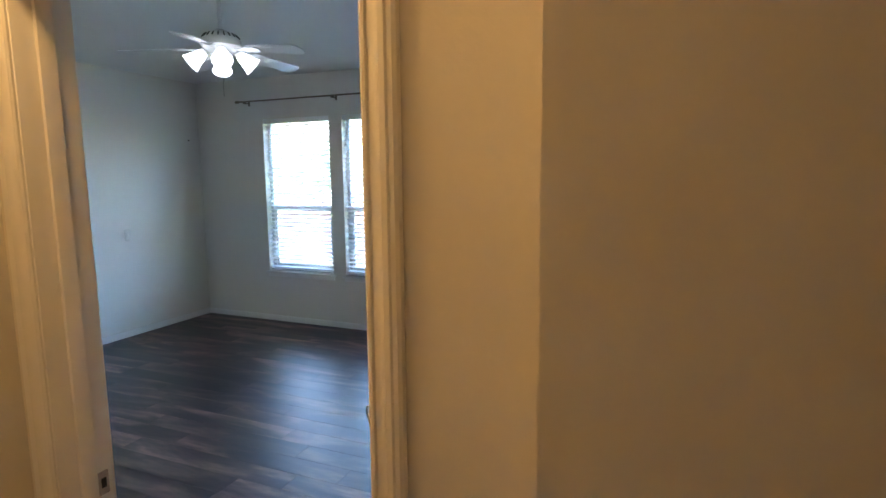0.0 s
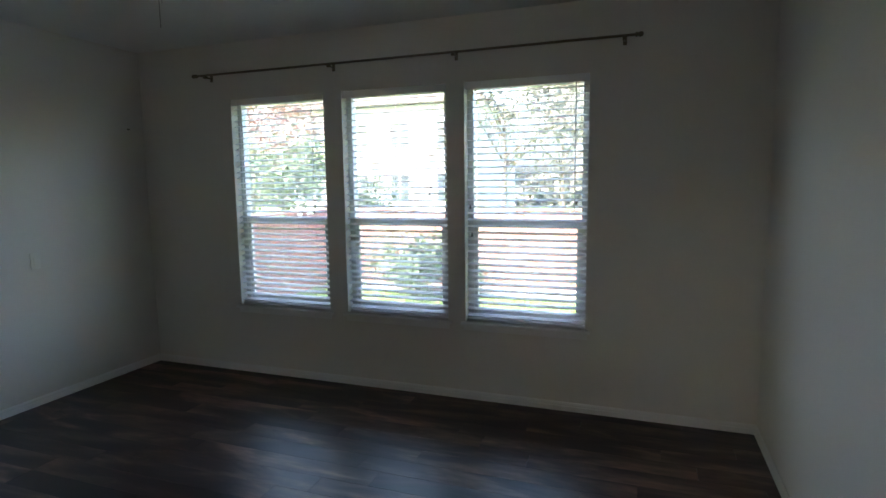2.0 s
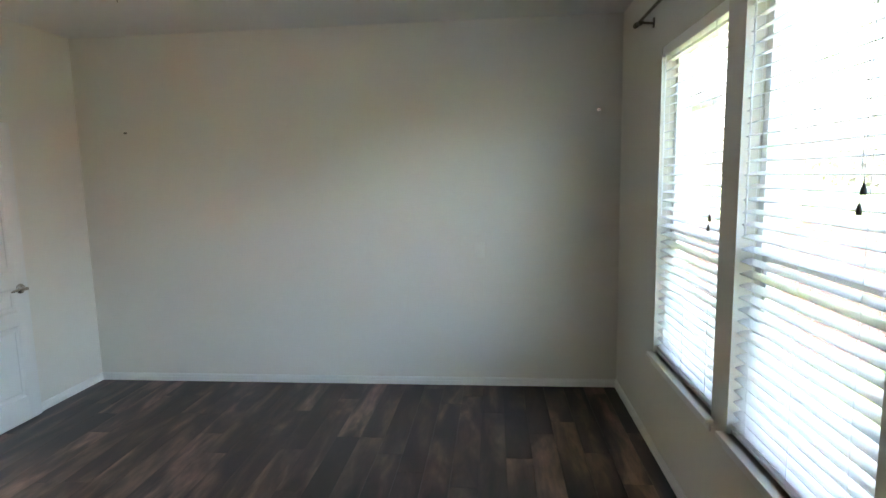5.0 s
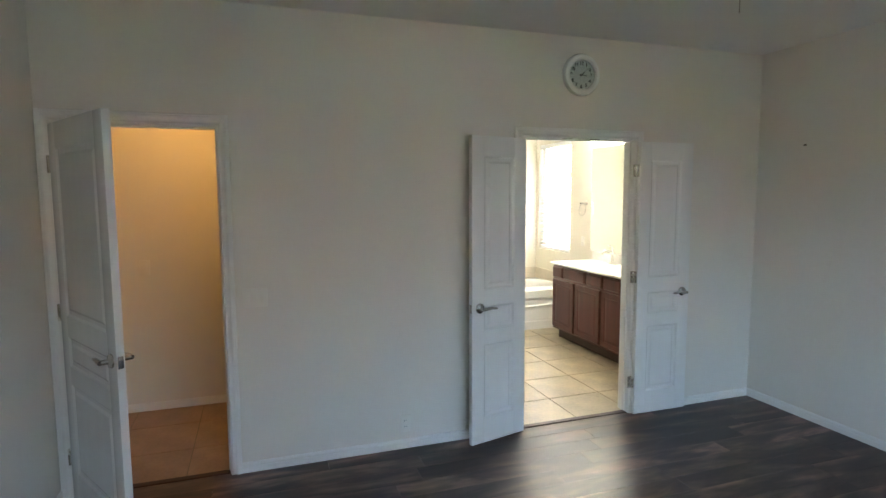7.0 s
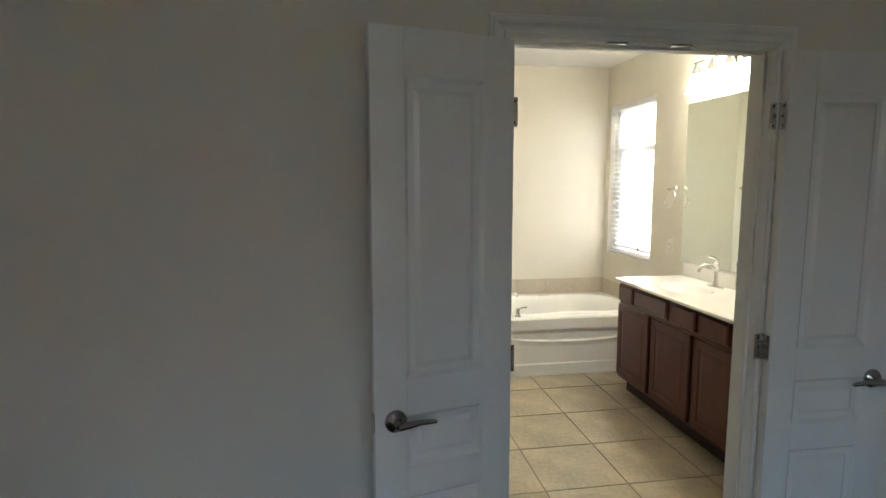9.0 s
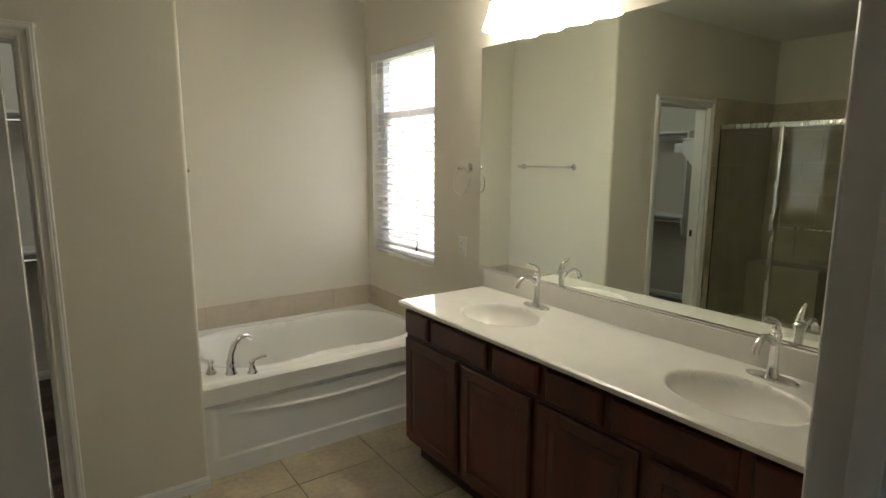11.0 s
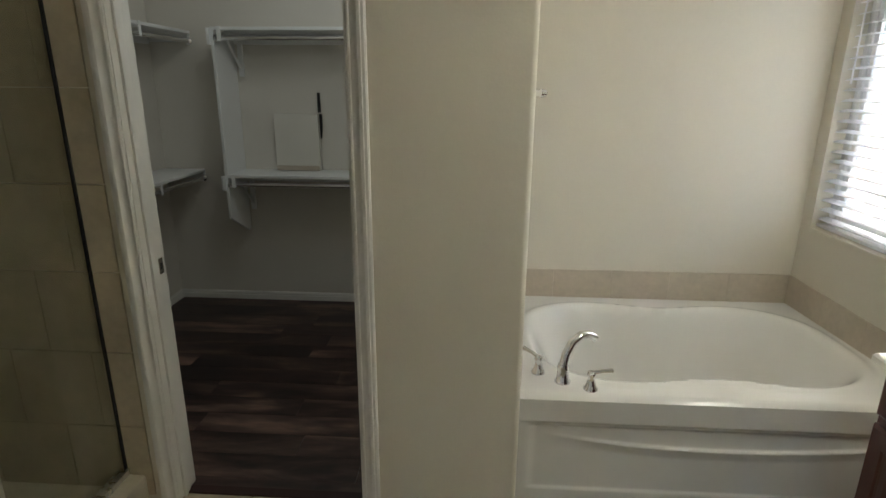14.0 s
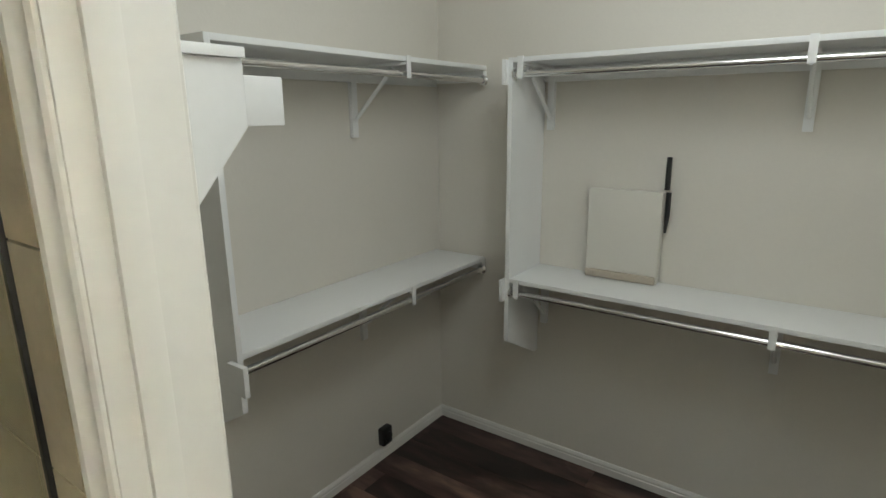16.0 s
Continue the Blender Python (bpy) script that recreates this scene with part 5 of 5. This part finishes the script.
def fence(name, m, length, label, h=1.42):
    """Close-boarded fence along x, boards facing -y, with rails and posts behind."""
    ob = thing(name, label, "fence", m)
    me = []
    for k in range(3):
        me.append(finish(box(0, -0.009, 0, 0.136, 0.009, h - 0.015 * k, 0.003), "board", M_FENCE))
    r = random.Random(len(name) + int(length))
    x = 0.0
    while x < length:
        share("board", me[r.randrange(3)], ob, (x, r.uniform(-0.004, 0.004), 0))
        x += 0.140
    for z in (0.3, h - 0.25):
        part("rail", box(0, 0.012, z, length, 0.05, z + 0.085, 0.003), M_FENCE, ob)
    part("top_rail", box(-0.02, -0.045, h + 0.003, length + 0.02, 0.055, h + 0.04, 0.004), M_FENCE, ob)
    k = 0.0
    while k <= length:
        part("post", box(k - 0.045, 0.051, 0, k + 0.045, 0.141, h - 0.02, 0.004), M_FENCE, ob)
        k += 2.4
    return ob


fence("garden_fence", Matrix.Translation((-1.6, 10.15, GZ)), 14.4, "red-brown close-boarded back garden fence")
fence("side_fence", Matrix.Translation((-1.65, 10.1, GZ)) @ Matrix.Rotation(radians(-90), 4, "Z") @ Matrix.Rotation(radians(180), 4, "Z") @ Matrix.Translation((-16.5, 0, 0)), 16.4, "red-brown close-boarded side garden fence")


def tree(name, x, y, h, spread, leaf, n, seed, label, trunk_r=0.13, leaf_size=0.13, low=0.35):
    ob = thing(name, label, "tree", Matrix.Translation((x, y, GZ)))
    r = random.Random(seed)
    bm = bmesh.new()
    top = Vector((r.uniform(-0.2, 0.2), r.uniform(-0.2, 0.2), h * 0.75))
    bm_tube(bm, [(0, 0, -0.05), (0.05, 0.02, h * 0.2), top * 0.6 + Vector((0.06, -0.04, 0)), top], [trunk_r * 1.25, trunk_r, trunk_r * 0.65, trunk_r * 0.2], 9)
    ends = []
    for k in range(14):
        z0 = h * r.uniform(low, 0.72)
        a, ln = r.uniform(0, 2 * math.pi), spread * r.uniform(0.55, 1.0)
        s = Vector((top.x * z0 / (h * 0.75), top.y * z0 / (h * 0.75), z0))
        e = s + Vector((math.cos(a) * ln, math.sin(a) * ln, h * r.uniform(0.1, 0.3)))
        mid = (s + e) / 2 + Vector((0, 0, h * 0.03))
        bm_tube(bm, [s, mid, e], [trunk_r * 0.42, trunk_r * 0.25, trunk_r * 0.08], 6)
        ends += [e, mid, (mid + e) / 2]
        for q in range(3):
            f = mid.lerp(e, r.uniform(0.1, 0.9))
            g = f + Vector((r.uniform(-1, 1), r.uniform(-1, 1), r.uniform(0.1, 1))) * spread * 0.35
            bm_tube(bm, [f, g], [trunk_r * 0.1, trunk_r * 0.03], 5)
            ends.append(g)
    part("trunk", bm, M_BARK, ob)
    vs, fs = [], []
    for k in range(n):
        e = r.choice(ends)
        c = e + Vector((r.gauss(0, 1), r.gauss(0, 1), r.gauss(0, 0.8))) * spread * 0.19
        u = Vector((r.uniform(-1, 1), r.uniform(-1, 1), r.uniform(-1, 1))).normalized()
        w = u.orthogonal().normalized()
        s = leaf_size * r.uniform(0.5, 1.2)
        b = len(vs)
        vs += [c - u * s, c + w * s * 0.4, c + u * s, c - w * s * 0.4]
        fs.append((b, b + 1, b + 2, b + 3))
    me = bpy.data.meshes.new("crown")
    me.from_pydata(vs, [], fs)
    me.materials.append(leaf)
    c = new("crown", me)
    c.parent = ob
    return ob


tree("tree", 3.3, 13.0, 5.6, 1.6, M_LEAFDRY, 8000, 3, "twiggy grey-olive tree behind the fence", 0.10, 0.07)
tree("tree", 0.6, 15.0, 5.6, 2.2, M_LEAFDRY, 1500, 5, "thin, half bare grey-olive tree behind the fence", 0.08, 0.09)
tree("tree", -7.6, 15.0, 5.8, 2.6, M_LEAFRED, 4200, 7, "rusty pink-leaved tree behind the fence", 0.09, 0.10)
tree("tree", -5.0, 13.2, 3.2, 1.5, M_LEAF, 2200, 9, "green tree behind the fence", 0.09, 0.10)
tree("tree", 1.9, 17.0, 5.4, 2.2, M_LEAFDRY, 1300, 11, "thin, half bare grey-olive tree behind the fence", 0.08, 0.09)
tree("tree", -2.4, 12.2, 2.1, 1.1, M_LEAFDARK, 1500, 13, "low dark green tree behind the fence", 0.07, 0.08, 0.25)
# far woods
_r = random.Random(31)
vs, fs = [], []
for k in range(30000):
    x = _r.uniform(-70, 60)
    top = 2.8 + 1.0 * math.sin(x * 0.45) + 0.7 * math.sin(x * 1.7 + 1.0)
    c = Vector((x, 46 + _r.uniform(-3, 3), GZ + max(0.05, top * _r.random() ** 0.7)))
    u = Vector((_r.uniform(-1, 1), _r.uniform(-1, 1), _r.uniform(-1, 1))).normalized()
    w = u.orthogonal().normalized()
    s = _r.uniform(0.25, 0.6)
    n0 = len(vs)
    vs += [c - u * s, c + w * s * 0.5, c + u * s, c - w * s * 0.5]
    fs.append((n0, n0 + 1, n0 + 2, n0 + 3))
me = bpy.data.meshes.new("far_woods")
me.from_pydata(vs, [], fs)
me.materials.append(M_LEAFDRY)
tagged(new("far_woods", me), "distant grey-green tree line", "woods", "", "stuff")


def bush(name, x, y, h, w, n, seed, label, leaf):
    ob = thing(name, label, "bush", Matrix.Translation((x, y, GZ)))
    r = random.Random(seed)
    bm = bmesh.new()
    vs, fs = [], []
    for k in range(16):
        a, l = r.uniform(0, 6.28), r.uniform(0.4, 1.0)
        e = Vector((math.cos(a) * w * 0.5 * l, math.sin(a) * w * 0.5 * l, h * r.uniform(0.45, 0.95)))
        bm_tube(bm, [(0, 0, -0.03), e * 0.5 + Vector((0, 0, 0.05)), e], [0.02, 0.013, 0.005], 5)
        for q in range(n // 16):
            c = e * r.uniform(0.45, 1.05) + Vector((r.gauss(0, 1), r.gauss(0, 1), r.gauss(0, 0.7))) * w * 0.09
            c.z = max(c.z, 0.03)
            u = Vector((r.uniform(-1, 1), r.uniform(-1, 1), r.uniform(-1, 1))).normalized()
            p = u.orthogonal().normalized()
            s = 0.05 * r.uniform(0.6, 1.3)
            b = len(vs)
            vs += [c - u * s, c + p * s * 0.5, c + u * s, c - p * s * 0.5]
            fs.append((b, b + 1, b + 2, b + 3))
    part("stems", bm, M_BARK, ob)
    me = bpy.data.meshes.new("leaves")
    me.from_pydata(vs, [], fs)
    me.materials.append(leaf)
    o = new("leaves", me)
    o.parent = ob
    return ob


bush("bush", 0.55, 9.0, 1.15, 1.5, 3200, 1, "leafy green shrub in front of the fence", M_LEAF)
bush("bush", 1.35, 9.3, 0.6, 0.6, 1100, 2, "small light green shrub at the fence", M_LEAF)

house = thing("neighbour_house", "pale two-storey house behind the back fence", "house", Matrix.Translation((-8.0, 25, GZ)))
part("wall", box(-5.5, 0, 0, 5.0, 8, 5.6), M_SIDING, house, smooth=None)
bm = bmesh.new()
bm_ring(bm, [[(-6.0, -0.5, 5.6), (5.5, -0.5, 5.6), (5.5, 8.5, 5.6), (-6.0, 8.5, 5.6)], [(-6.0, -0.5, 5.75), (5.5, -0.5, 5.75), (5.5, 8.5, 5.75), (-6.0, 8.5, 5.75)], [(-2.5, 3.6, 7.8), (2.0, 3.6, 7.8), (2.0, 4.4, 7.8), (-2.5, 4.4, 7.8)]])
part("roof", bm, M_ROOF, house, smooth=None)
for x in (-4.2, -1.6, 0.6, 3.0):
    for z in (1.0, 3.5):
        w = part("window", box(x, -0.04, z, x + 1.1, 0.02, z + 1.35, 0.01), M_VINYL, house)
        for dx in (0.06, 0.58):
            for dz in (0.06, 0.70):
                part("pane", box(x + dx, -0.055, z + dz, x + dx + 0.46, -0.0405, z + dz + 0.58), M_PANE, w)
house2 = thing("neighbour_house", "tan stucco house beside the bathroom window", "house", Matrix.Translation((-7.0, -8, GZ)))
part("wall", box(-8, 0, 0, 0, 15, 3.2), M_STUCCO, house2, smooth=None)
bm = bmesh.new()
bm_ring(bm, [[(-8.4, -0.4, 3.2), (0.4, -0.4, 3.2), (0.4, 15.4, 3.2), (-8.4, 15.4, 3.2)], [(-8.4, -0.4, 3.35), (0.4, -0.4, 3.35), (0.4, 15.4, 3.35), (-8.4, 15.4, 3.35)], [(-4.2, 4, 5.2), (-3.8, 4, 5.2), (-3.8, 11, 5.2), (-4.2, 11, 5.2)]])
part("roof", bm, M_ROOF, house2, smooth=None)
structure("roof_own", box(-0.4, -8.5, 3.2, 9.5, 4.7, 3.35), M_ROOF, "own roof slab above the rooms")


# ---- floor pieces ----
def planks(parent, x0, x1, y0, y1, seed, w=0.152, L=1.22):
    r = random.Random(seed)
    cache = {}
    y, row = y0, 0
    while y < y1 - 0.01:
        ye = min(y + w, y1)
        x = x0 - r.uniform(0.05, L - 0.1)
        while x < x1 - 0.005:
            a, b = max(x, x0), min(x + L, x1)
            if b - a > 0.02:
                key = (round(b - a, 3), round(ye - y, 3))
                if key not in cache:
                    cache[key] = finish(box(0, 0, -0.0055, b - a - 0.0012, ye - y - 0.0012, 0.0, 0.0006), "plank", M_PLANK)
                share("plank", cache[key], parent, (a, y, 0))
            x += L
        y, row = ye, row + 1


planks(bpy.data.objects["floor_bedroom"], 0.0, E_WALL, -0.012, N, 21)
planks(bpy.data.objects["floor_closet"], 1.6, 3.89, -4.68, -2.622, 22)


def floor_tiles(parent, x0, x1, y0, y1, ox, oy, material, p=0.465):
    cache = {}
    g = 0.0035
    i = math.floor((x0 - ox) / p)
    while ox + i * p < x1 - 0.01:
        j = math.floor((y0 - oy) / p)
        while oy + j * p < y1 - 0.01:
            a, b = max(ox + i * p, x0), min(ox + (i + 1) * p, x1)
            c, d = max(oy + j * p, y0), min(oy + (j + 1) * p, y1)
            if b - a > 0.02 and d - c > 0.02:
                key = (round(b - a, 3), round(d - c, 3))
                if key not in cache:
                    cache[key] = finish(box(g, g, -0.0045, b - a - g, d - c - g, 0.0, 0.0015), "tile", material)
                share("tile", cache[key], parent, (a, c, 0))
            j += 1
        i += 1


floor_tiles(bpy.data.objects["floor_bath"], 0.0, 2.92, -2.62, -0.03, 1.12, -2.325, M_TILE)
floor_tiles(bpy.data.objects["floor_hall"], 3.90, 7.6, -4.2, -0.03, 4.25, -0.45, M_HALLTILE)
